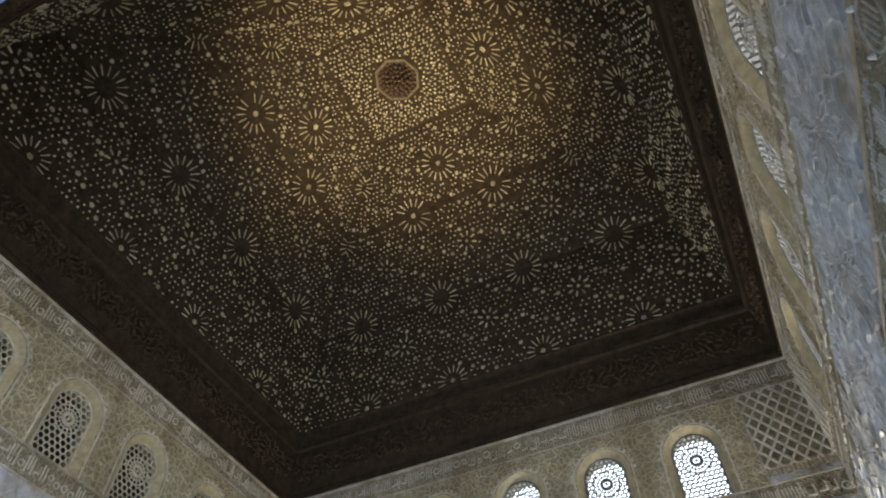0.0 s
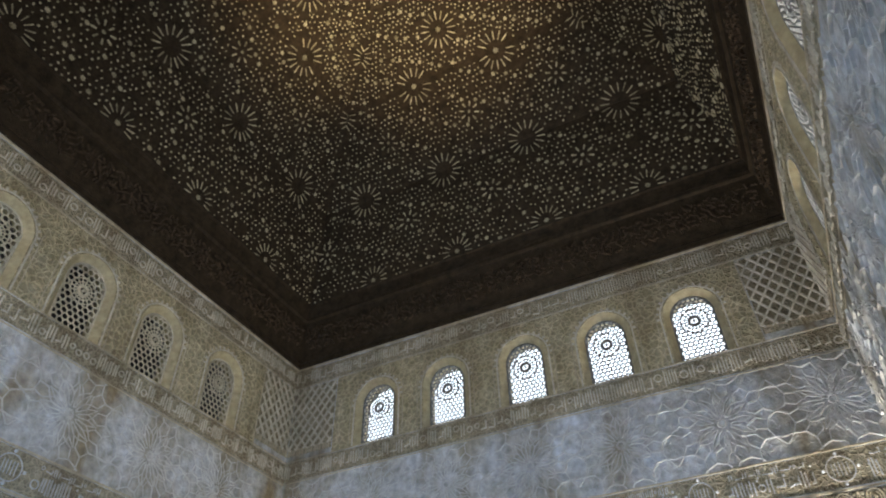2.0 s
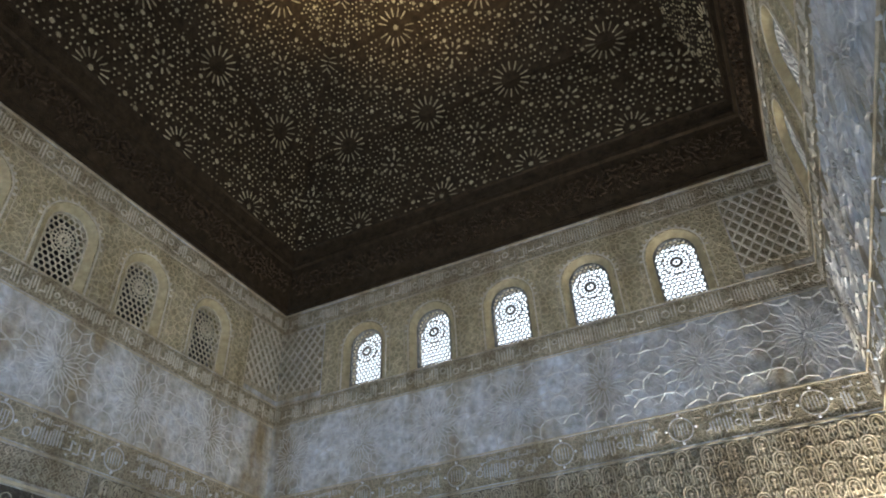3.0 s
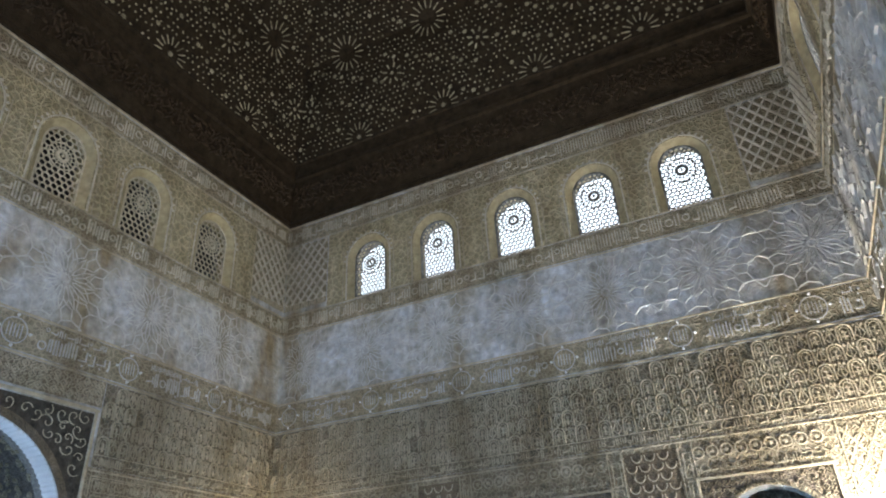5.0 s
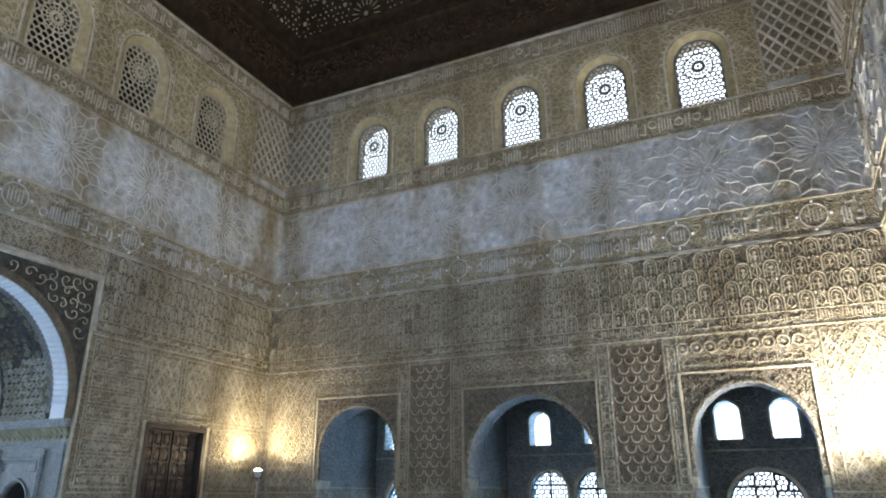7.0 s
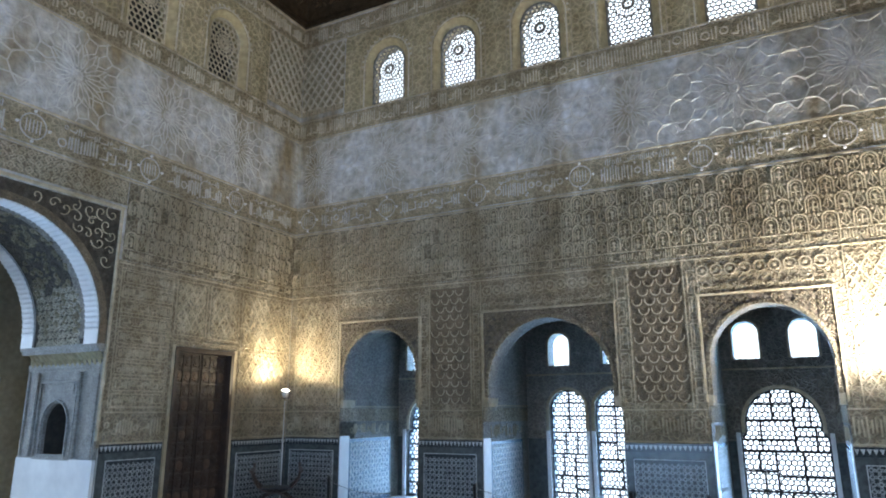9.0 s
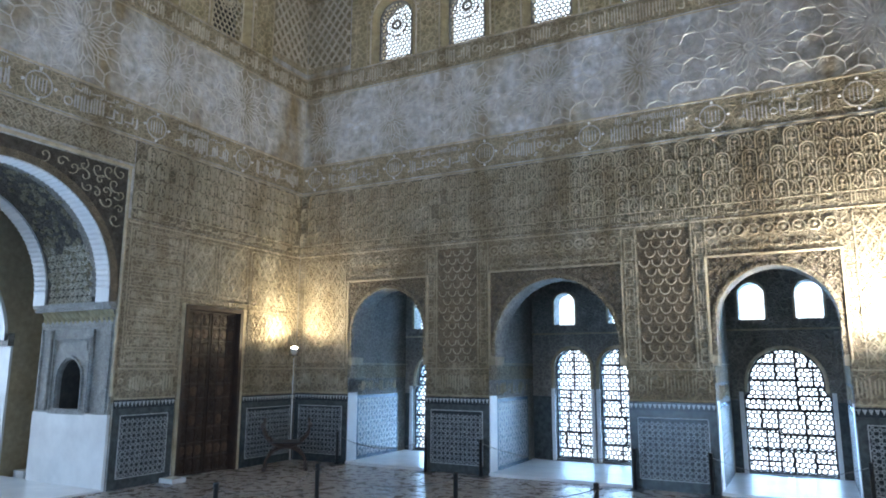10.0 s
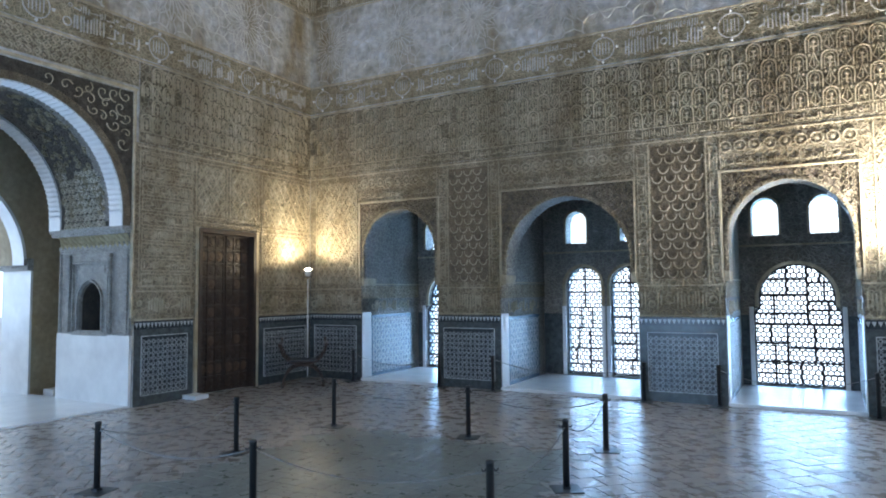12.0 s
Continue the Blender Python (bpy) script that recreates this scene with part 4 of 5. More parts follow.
def spandrel(wall, c, w, v0, v1, half, apex, material, n):
    """Panel over an arch, cut out along it."""
    head = arch(c, half, apex, v0, 32)[2:]
    out = [(c - w, v0), (c - half, v0)] + head[::-1] + [(c + half, v0), (c + w, v0), (c + w, v1), (c - w, v1)]
    return part("spandrel_panel", slab(out, (), -0.02, n), material, wall)


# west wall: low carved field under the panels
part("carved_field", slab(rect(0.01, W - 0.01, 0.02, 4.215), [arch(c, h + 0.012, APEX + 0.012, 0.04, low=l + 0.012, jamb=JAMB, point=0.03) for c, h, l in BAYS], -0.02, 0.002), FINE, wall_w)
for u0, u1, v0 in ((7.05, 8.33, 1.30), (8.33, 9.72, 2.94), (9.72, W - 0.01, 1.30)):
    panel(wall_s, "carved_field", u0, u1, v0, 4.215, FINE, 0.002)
upper_zone(wall_w, M_WEST, W, CLER, 11, True, first=1)
fillet(wall_w, 0, W, 4.17, 0.035, 0.02)
arch_frieze(wall_w, 0.0, W, 4.22, 5.53)
fillet(wall_w, 0, W, 5.56, 0.05)
cartouche_frieze(wall_w, 0.0, W, 5.60, 6.14, 21, 0.35)
fillet(wall_w, 0, W, 6.17, 0.045)
star_work(wall_w, 5.0, W, 6.2, 7.71, (10.75, 9.05, 7.35, 5.65))
leaf_work(wall_w, 5.2, W - 0.05, 6.24, 7.68, 15, (), 0.17, 0.010, PLASTER)
star_work(wall_w, 0.2, 5.0, 6.2, 7.71, (0.55, 2.25, 3.95), 0.02)
for u0, u1 in ((0.02, 1.36), (3.14, 4.44), (6.90, 8.21), (10.01, W - 0.02)):
    dado(wall_w, u0, u1)
    inscription(wall_w, u0 + 0.02, u1 - 0.02, 1.40, 1.80, int(u0 * 7) + 2, 0.026)
    fillet(wall_w, u0, u1, 1.36, 0.03)
    fillet(wall_w, u0, u1, 1.84, 0.03)
sebka(wall_w, 3.40, 4.20, 1.95, 4.08)
sebka(wall_w, 7.14, 7.96, 1.95, 4.10)
for u0, u1 in ((3.14, 3.37), (4.23, 4.44), (6.88, 7.11), (7.99, 8.2)):
    g = panel(wall_w, "upright_script_band", u0, u1, 1.88, 4.12, FINE)
    bm = bmesh.new()
    rnd = random.Random(int(u0 * 100))
    v = 1.95
    while v < 4.0:
        poly_ridge(bm, rect(u0 + 0.05, u1 - 0.05, v, v + 0.36), 0.016, 0, 0.02)
        script_bars(bm, u0 + 0.03, u1 - 0.02, v + 0.03, v + 0.33, rnd, 0, 0.024, 0.018)
        v += 0.42
    tagged(part("carved_script", bm, RIDGE, g), kind="stuff")
    upright(wall_w, u0, 1.86, 4.14, 0.025)
    upright(wall_w, u1, 1.86, 4.14, 0.025)
for u0, u1 in ((0.02, 1.34), (10.05, W - 0.02)):
    g = panel(wall_w, "arabesque_panel", u0, u1, 1.88, 4.12, FINE)
    bm = bmesh.new()
    lattice(bm, rect(u0 + 0.2, u1 - 0.12, 1.95, 4.05), (58, -58), 0.17, 0.018, 0, 0.022)
    tagged(part("diagonal_rib", bm, RIDGE, g), kind="stuff")
    leaf_work(g, u0 + 0.2, u1 - 0.12, 1.95, 4.05, int(u0 * 3) + 1, (), 0.13, 0.018)
    for u in (u0 + 0.17, u1 - 0.1):
        upright(wall_w, u, 1.88, 4.12, 0.03)


def scale_ring():
    bm = bmesh.new()
    poly_ridge(bm, [(0.085 * math.cos(a * math.pi / 6), 0.085 * math.sin(a * math.pi / 6)) for a in range(12)], 0.02, 0, 0.022)
    disc(bm, (0, 0), 0.04, 0, 0.02, 6, 0.02)
    return bm


# alcove arches: spandrel panel in a raised frame, scalloped rim, script and ring bands above
for c, h, low in BAYS:
    w = h + 0.10 if h < 1 else h + 0.09
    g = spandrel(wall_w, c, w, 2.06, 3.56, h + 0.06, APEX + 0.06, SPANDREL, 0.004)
    leaf_work(g, c - w + 0.03, c + w - 0.03, 2.5, 3.54, int(c * 5), [arch(c, h + 0.10, APEX + 0.10, 2.0, 32)], 0.10, 0.024, FINE)
    part("arch_rim", ring(c, h, APEX, 2.05, 0.045, -0.06, 0.025, point=0.03, n=32), FINE, g)
    bm = bmesh.new()
    for i in range(49):
        a = math.pi * i / 48
        disc(bm, (c + (h + 0.015) * math.cos(a), APEX - h * 1.03 + (h + 0.015) * math.sin(a) * 1.03), 0.02, 0.01, 0.044, 6, 0.01)
    tagged(part("rim_beading", bm, FINE, g), kind="stuff")
    for u in (c - w, c + w):
        upright(wall_w, u, 1.95, 3.58, 0.05, 0.05)
    fillet(wall_w, c - w - 0.02, c + w + 0.02, 3.585, 0.05, 0.055)
    inscription(wall_w, c - w, c + w, 3.62, 3.80, int(c * 9), 0.016)
    g2 = panel(wall_w, "ring_band", c - w, c + w, 3.84, 4.10, FINE)
    n = int(2 * w / 0.2)
    for i in range(n):
        piece("relief_ring", scale_ring, RIDGE, g2, Matrix.Translation((c - w + (i + 0.5) * 2 * w / n, 3.97, 0.004)))
    # corbels under the arch feet and pale jamb strips
    for sgn in (-1, 1):
        a, b = sorted((c + sgn * low, c + sgn * h))
        part("arch_corbel", boxes((a, b + 0.0, 1.97, 2.06, -0.42, 0.01), (a, b, 1.90, 1.97, -0.40, 0.0)), RIDGE, g)

# south wall
star_work(wall_s, 2.7, W - 0.2, 6.2, 7.71, [4.3 + 1.7 * i for i in range(4)], 0.02)
upper_zone(wall_s, M_SOUTH, W, LCLER[1:], 31, False, lo_u=2.7, first=6)
cartouche_frieze(wall_s, 2.7, W, 5.60, 6.14, 41, 0.72)
fillet(wall_s, 2.7, W, 6.17, 0.045)
fillet(wall_s, 2.7, W, 5.56, 0.05)
arch_frieze(wall_s, 7.12, W, 4.22, 5.53)
panel(wall_s, "carved_stucco_panel", 2.7, 7.1, 5.12, 5.53, FINE)
leaf_work(wall_s, 2.7, 7.08, 5.14, 5.52, 92, (), 0.13, 0.026)
fillet(wall_s, 7.1, W, 4.17, 0.035, 0.02)
dado(wall_s, 7.09, 8.24, 1.34)
dado(wall_s, 9.80, W - 0.02, 1.32)
for u0, u1 in ((7.10, 8.24), (9.80, W - 0.02)):
    inscription(wall_s, u0, u1, 1.40, 1.78, int(u0 * 11), 0.026)
    fillet(wall_s, u0, u1, 1.36, 0.03)
    fillet(wall_s, u0, u1, 1.82, 0.03)
for i, (u0, u1, v0, v1) in enumerate(((7.12, 8.22, 1.86, 4.12), (8.24, 9.0, 3.10, 4.12), (9.02, 9.80, 3.10, 4.12), (9.83, W - 0.02, 3.0, 4.12), (9.83, W - 0.02, 1.86, 2.97))):
    g = panel(wall_s, "carved_stucco_panel", u0, u1, v0, v1, FINE)
    bm = bmesh.new()
    if i == 0:
        for r in range(9):
            poly_ridge(bm, rect(u0 + 0.08, u1 - 0.06, v0 + 0.05 + r * 0.245, v0 + 0.24 + r * 0.245), 0.014, 0, 0.016)
            script_bars(bm, u0 + 0.1, u1 - 0.08, v0 + 0.07 + r * 0.245, v0 + 0.22 + r * 0.245, random.Random(r), 0, 0.022, 0.018)
    else:
        lattice(bm, rect(u0 + 0.08, u1 - 0.08, v0 + 0.08, v1 - 0.08), (58, -58), 0.17, 0.016, 0, 0.020)
        leaf_work(g, u0 + 0.07, u1 - 0.07, v0 + 0.07, v1 - 0.07, i, (), 0.13, 0.018)
    tagged(part("relief_ribs", bm, RIDGE, g), kind="stuff")
    bm = bmesh.new()
    poly_ridge(bm, rect(u0 + 0.03, u1 - 0.03, v0 + 0.03, v1 - 0.03), 0.016, 0, 0.016)
    part("panel_border", bm, RIDGE, g)
inscription(wall_s, 8.1, 9.85, 2.99, 3.08, 77, 0.012)

# entrance arch: dark spandrels with pale scrolls
ec, eh, ea = ENT
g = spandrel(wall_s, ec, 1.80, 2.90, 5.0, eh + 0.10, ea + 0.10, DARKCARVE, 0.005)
part("arch_rim", ring(ec, eh, ea, 2.85, 0.11, -0.05, 0.03, n=36), SEBKA, g)
poly = rect(ec - 1.78, ec + 1.78, 2.92, 4.98)
bm = bmesh.new()
rnd = random.Random(8)
done = []
for i in range(900):
    u, v = ec + rnd.choice((-1, 1)) * rnd.uniform(0.3, 1.70), rnd.uniform(3.3, 4.90)
    if math.hypot(u - ec, v - (ea - eh)) < eh + 0.22 or any(math.hypot(u - a, v - b) < 0.15 for a, b in done):
        continue
    done.append((u, v))
    r, a0, sg = rnd.uniform(0.05, 0.085), rnd.uniform(0, 6.28), rnd.choice((-1, 1))
    pts = [(u + r * (1 - k * 0.085) * math.cos(a0 + sg * k * 0.6), v + r * (1 - k * 0.085) * math.sin(a0 + sg * k * 0.6)) for k in range(9)]
    tail = [(u + r * (1 + j * 0.22) * math.cos(a0 - sg * j * 0.5), v + r * (1 + j * 0.22) * math.sin(a0 - sg * j * 0.5)) for j in (3, 2, 1)]
    poly_ridge(bm, tail + pts, 0.014, 0, 0.024, False)
tagged(part("pale_scroll", bm, RIDGE, g), kind="stuff")
for u in (ec - 1.83, ec + 1.83):
    upright(wall_s, u, 1.4, 5.05, 0.06, 0.05)
fillet(wall_s, ec - 1.86, ec + 1.86, 5.05, 0.07, 0.06)

# north wall
upper_zone(wall_n, M_NORTH, W, [W - c for c in LCLER], 51, True, first=10)
star_work(wall_n, 0.0, 9.5, 6.2, 7.71, [0.75 + 1.7 * i for i in range(6)])
fillet(wall_n, 0, W, 6.17, 0.045)
cartouche_frieze(wall_n, 0.0, W, 5.60, 6.14, 61, 0.9)
fillet(wall_n, 0, W, 5.56, 0.05)
panel(wall_n, "carved_stucco_panel", 0.02, W, 4.22, 5.53, FINE)
leaf_work(wall_n, 0.05, 5.0, 4.25, 5.5, 91, (), 0.15, 0.03)

# ---- alcoves of the west wall ----
BACK = 13.5
M_BACK = basis((1, 0, 0), (0, 0, 1), (0, -1, 0), (0, BACK, 0))


def blocks(u0, u1, v0, v1, rnd, depth):
    """Meandering division of a lattice into small blocks: the bars between them."""
    if depth == 0 or (u1 - u0 < 0.40 and v1 - v0 < 0.40):
        return []
    if u1 - u0 > v1 - v0:
        m = u0 + (u1 - u0) * rnd.choice((0.38, 0.5, 0.62))
        return [((m, v0), (m, v1))] + blocks(u0, m, v0, v1, rnd, depth - 1) + blocks(m, u1, v0, v1, rnd, depth - 1)
    m = v0 + (v1 - v0) * rnd.choice((0.38, 0.5, 0.62))
    return [((u0, m), (u1, m))] + blocks(u0, u1, v0, m, rnd, depth - 1) + blocks(u0, u1, m, v1, rnd, depth - 1)


def lattice_window(name, outline, seed, label):
    w = tagged(empty(name, M_BACK), label, "window", kind="structure")
    bm = bmesh.new()
    us, vs = [p[0] for p in outline], [p[1] for p in outline]
    side = 0.054
    for iy in range(int((max(vs) - min(vs)) / (side * 1.5)) + 2):
        for ix in range(int((max(us) - min(us)) / (side * 1.732)) + 2):
            x0, y0 = min(us) + (ix + 0.5 * (iy % 2)) * side * 1.732, min(vs) + iy * side * 1.5
            hexa = [(x0 + side * math.sin(k * math.pi / 3), y0 + side * math.cos(k * math.pi / 3)) for k in range(6)]
            for k in range(3):
                for x, y in clip(hexa[k], hexa[k + 1], outline):
                    bar(bm, x, y, 0.027, -0.15, -0.135)
    part("lattice", bm, LATTICEWOOD, w)
    bm = bmesh.new()
    for a, b in blocks(min(us), max(us), min(vs), max(vs), random.Random(seed), 5):
        for x, y in clip(a, b, outline):
            bar(bm, x, y, 0.038, -0.155, -0.130)
    poly_ridge(bm, outline, 0.05, -0.17, -0.115, True, 0.0)
    part("window_frame", bm, LATTICEWOOD, w)
    return w


wi = 16
for bi, (c, h, low) in enumerate(BAYS):
    if bi == 1:
        mains = [arch(c - 0.39, 0.37, 2.24, 0.08), arch(c + 0.53, 0.37, 2.24, 0.08)]
        ups = [arch(c - 0.52, 0.22, 3.38, 2.73), arch(c + 0.60, 0.22, 3.38, 2.73)]
    else:
        mains = [arch(c, 0.60, 2.20, 0.06, low=0.69, jamb=1.36)]
        ups = [arch(c - 0.46, 0.22, 3.40, 2.73), arch(c + 0.47, 0.22, 3.40, 2.73)]
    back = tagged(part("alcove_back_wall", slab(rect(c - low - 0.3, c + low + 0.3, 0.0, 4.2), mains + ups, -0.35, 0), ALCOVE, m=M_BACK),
                  "stucco back wall of a window alcove", "wall", kind="structure")
    fillet(back, c - low, c + low, 2.55, 0.05)
    for o in mains:
        cc = sum(p[0] for p in o) / len(o)
        hh = (max(p[0] for p in o) - min(p[0] for p in o)) / 2
        part("arch_rim", ring(cc, 0.60 if bi != 1 else 0.37, max(p[1] for p in o), 1.45, 0.06, -0.04, 0.03), RIDGE, back)
        part("jamb_strip", boxes((cc - hh - 0.07, cc - hh, 0.05, 1.45, -0.02, 0.03), (cc + hh, cc + hh + 0.07, 0.05, 1.45, -0.02, 0.03)), MARBLE, back)
        lattice_window("window_%d" % wi, o, wi, "arched window with a dark pierced wooden lattice")
        wi += 1
    for o in ups:
        w = tagged(empty("window_%d" % wi, M_BACK), "small arched upper window, open to bright daylight", "window", kind="structure")
        cc, vv = sum(p[0] for p in o) / len(o), max(p[1] for p in o)
        part("window_rim", ring(cc, 0.22, vv, 2.73, 0.04, -0.03, 0.02, n=16), RIDGE, w)
        bm = bmesh.new()
        lattice(bm, o, (45, -45), 0.06, 0.010, -0.30, -0.285)
        part("lattice", bm, LATTICEGREY, w)
        wi += 1
    dl = panel(back, "tile_dado", c - low, c + low, 0.05, 1.3, TILEGREY, 0.010, [[(u, max(0.055, v)) for u, v in rect(min(p[0] for p in o) - 0.07, max(p[0] for p in o) + 0.07, 0.055, 1.295)] for o in mains] if bi != 1 else
               [rect(c - 0.83, c + 0.97, 0.055, 1.295)])
    for sgn in (-1, 1):
        x = c + sgn * low
        m = basis((0, 1, 0), (0, 0, 1), (1, 0, 0), (x, 0, 0)) if sgn < 0 else basis((0, -1, 0), (0, 0, 1), (-1, 0, 0), (x, W + BACK, 0))
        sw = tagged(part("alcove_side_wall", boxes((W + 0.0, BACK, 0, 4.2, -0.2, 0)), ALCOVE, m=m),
                    "stucco side wall of a window alcove", "wall", kind="structure")
        a, b = (W + 0.32, BACK - 0.35) if sgn < 0 else (W + 0.35, BACK - 0.32)
        g = panel(sw, "tile_dado", a, b, 0.05, 1.30, TILEBLUE, 0.012)
        bm = bmesh.new()
        lattice(bm, rect(a + 0.04, b - 0.04, 0.12, 1.24), (0, 45, 90, 135), 0.10, 0.018, 0.008, 0.016)
        tagged(part("white_strapwork_tile", bm, TILEWHITE, g), kind="stuff")
        s0, s1 = (W, W + 0.31) if sgn < 0 else (BACK - 0.31, BACK)
        panel(sw, "white_jamb_strip", s0 + 0.005, s1, 0.05, 1.36, MARBLE, 0.015)
        panel(sw, "script_band", W + 0.02, BACK - 0.02, 1.64, 1.90, FINE, 0.010)
        bm = bmesh.new()
        script_bars(bm, a, b, 1.34, 1.62, random.Random(bi), 0, 0.014, 0.02)
        tagged(part("carved_script", bm, RIDGE, sw), kind="stuff")
        fillet(sw, W, BACK, 1.93, 0.04)
    part_c = tagged(part("alcove_vault", boxes((c - low - 0.2, c + low + 0.2, W + 0.5, BACK + 0.35, 4.2, 4.35)), ALCOVE),
                    "plain ceiling of a window alcove", "ceiling", kind="structure")
    fl = tagged(part("alcove_floor", boxes((c - low, c + low, W - 0.04, BACK, 0.0, 0.05)), MARBLE),
                "pale marble floor of a window alcove, one low step up", "floor", kind="structure")

# ---- entrance passage beyond the south wall ----
X1, X2 = -1.95, -2.72
jamb_n = tagged(part("passage_jamb", boxes((X1, -0.5, 7.56, 7.7, 0.0, 5.2), (X1, -0.5, 7.07, 7.56, 2.6, 5.2), (X1, -1.5, 7.08, 7.56, 0, 2.6), (-0.55, -0.5, 7.08, 7.56, 0, 2.6)), BEIGE), "deep wall beside the entrance arch", "wall", kind="structure")
jamb_s = tagged(part("passage_jamb", boxes((X1, -0.5, 2.6, 3.33, 0.0, 5.2)), BEIGE), "deep wall beside the entrance arch", "wall", kind="structure")


def arch_band(c, half, apex, spring, x0, x1, t, n=40, inner=0.0):
    """Soffit of an arch between two depths, as a ring of thickness t."""
    pts = [(c + (half - inner) * math.cos(math.pi * i / n), apex - half + (half - inner) * math.sin(math.pi * i / n)) for i in range(n + 1)]
    pts = [(c + half - inner, spring)] + pts + [(c - half + inner, spring)]
    big = [(c + half + t, spring)] + [(c + (half + t) * math.cos(math.pi * i / n), apex - half + (half + t) * math.sin(math.pi * i / n)) for i in range(n + 1)] + [(c - half - t, spring)]
    bm = bmesh.new()
    rows = [[bm.verts.new((x, y, z)) for y, z in p] for p, x in ((pts, x0), (pts, x1), (big, x1), (big, x0))]
    for i in range(len(pts) - 1):
        for r in range(4):
            q = rows[(r + 1) % 4]
            bm.faces.new((rows[r][i], rows[r][i + 1], q[i + 1], q[i]))
    bmesh.ops.recalc_face_normals(bm, faces=bm.faces[:])
    return bm


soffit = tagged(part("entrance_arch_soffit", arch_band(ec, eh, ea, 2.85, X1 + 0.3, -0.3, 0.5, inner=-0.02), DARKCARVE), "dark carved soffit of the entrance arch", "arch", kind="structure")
for x0, x1, nm in ((-0.32, -0.0, "fluted_edge"), (X1, X1 + 0.32, "fluted_edge")):
    e = part("fluted_edge", arch_band(ec, eh, ea, 2.85, x0, x1 - 0.004, 0.05, inner=0.01), MARBLE, soffit, "white fluted arch edge")
    bm = bmesh.new()
    for i in range(62):
        a = math.pi * (i + 0.5) / 62
        r = eh - 0.012
        y, z = ec + r * math.cos(a), ea - eh + r * math.sin(a)
        ty, tz = -math.sin(a) * 0.03, math.cos(a) * 0.03
        ny, nz = -math.cos(a) * 0.015, -math.sin(a) * 0.015
        va = [bm.verts.new(p) for p in ((x0, y - ty, z - tz), (x0, y + ny, z + nz), (x0, y + ty, z + tz))]
        vb = [bm.verts.new((x1 - 0.004, *v.co.yz)) for v in va]
        bm.faces.new((va[0], va[1], vb[1], vb[0]))
        bm.faces.new((va[1], va[2], vb[2], vb[1]))
        bm.faces.new(va)
        bm.faces.new(vb[::-1])
    tagged(part("flutes", bm, MARBLE, e), kind="stuff")
bm = bmesh.new()
rnd = random.Random(4)
for i in range(300):
    a, x = math.pi * rnd.random(), rnd.uniform(X1 + 0.4, -0.42)
    r = eh + 0.015
    o = Vector((x, ec + r * math.cos(a), ea - eh + r * math.sin(a)))
    n_ = Vector((0, -math.cos(a), -math.sin(a)))
    u_ = Vector((1, 0, 0))
    s_ = n_.cross(u_)
    rr = rnd.uniform(0.03, 0.07)
    lo = [bm.verts.new(o + u_ * rr * math.cos(k * math.pi / 3) + s_ * rr * math.sin(k * math.pi / 3)) for k in range(6)]
    hi = [bm.verts.new(v.co * 0.4 + (o * 0.6) + n_ * 0.035) for v in lo]
    bm.faces.new(hi)
    for k in range(6):
        bm.faces.new((lo[k], lo[(k + 1) % 6], hi[(k + 1) % 6], hi[k]))
tagged(part("carved_knobs", bm, DIAMOND, soffit), kind="stuff")

# pale carved relief at the foot of the soffit, bent along the arch
foot = leaf_work(soffit, X1 + 0.42, -0.44, 0.0, 0.95, 33, (), 0.12, 0.03, PALESTUC)
for v in foot.data.vertices:
    d, arc, n = v.co
    r, a = eh + 0.016 - n, max(0.0, arc - 0.19) / eh
    v.co = (d, ec + r * math.cos(a), ea - eh + r * math.sin(a) + min(0.0, arc - 0.19))

# marble niche in the jamb: plinth, carved surround, pointed niche, stalactite cornice. Plane y = 7.07, u = -x
M_JAMB = basis((-1, 0, 0), (0, 0, 1), (0, -1, 0), (0, 7.07, 0))
niche = tagged(empty("marble_niche", M_JAMB), "carved white marble wall niche on a smooth plinth", "niche", kind="structure")
part("plinth", boxes((0.02, 1.93, 0.0, 1.12, -0.01, 0.05)), MARBLE, niche, "smooth white marble plinth")
nhole = arch(1.04, 0.30, 1.97, 1.17, 16, point=0.08)
part("carved_surround", slab(rect(0.04, 1.91, 1.12, 2.52), [nhole], -0.02, 0.04), CARVEDMARBLE, niche, "carved white marble surround")
nb = bmesh.new()
lo = [nb.verts.new((u, v, -0.02)) for u, v in nhole]
hi = [nb.verts.new((u, v, -0.45)) for u, v in nhole]
for i in range(len(lo)):
    nb.faces.new((lo[i - 1], lo[i], hi[i], hi[i - 1]))
nb.faces.new(hi)
bmesh.ops.recalc_face_normals(nb, faces=nb.faces[:])
bmesh.ops.reverse_faces(nb, faces=nb.faces[:])
part("niche_recess", nb, NICHE, niche, "dark recess")
bm = bmesh.new()
poly_ridge(bm, rect(0.58, 1.50, 1.12, 2.30), 0.05, 0.03, 0.065)
poly_ridge(bm, rect(0.10, 1.86, 1.14, 2.48), 0.05, 0.03, 0.06)
poly_ridge(bm, arch(1.04, 0.33, 2.01, 1.17, 16, point=0.08), 0.035, 0.03, 0.07)
poly_ridge(bm, rect(0.66, 1.42, 2.12, 2.25), 0.02, 0.03, 0.055)
part("moulding", bm, CARVEDMARBLE, niche)
for u in (0.50, 1.58):
    part("colonnette", tube([(u, 1.14, 0.055), (u, 2.44, 0.055)], 0.03, 8), CARVEDMARBLE, niche, smooth=True)


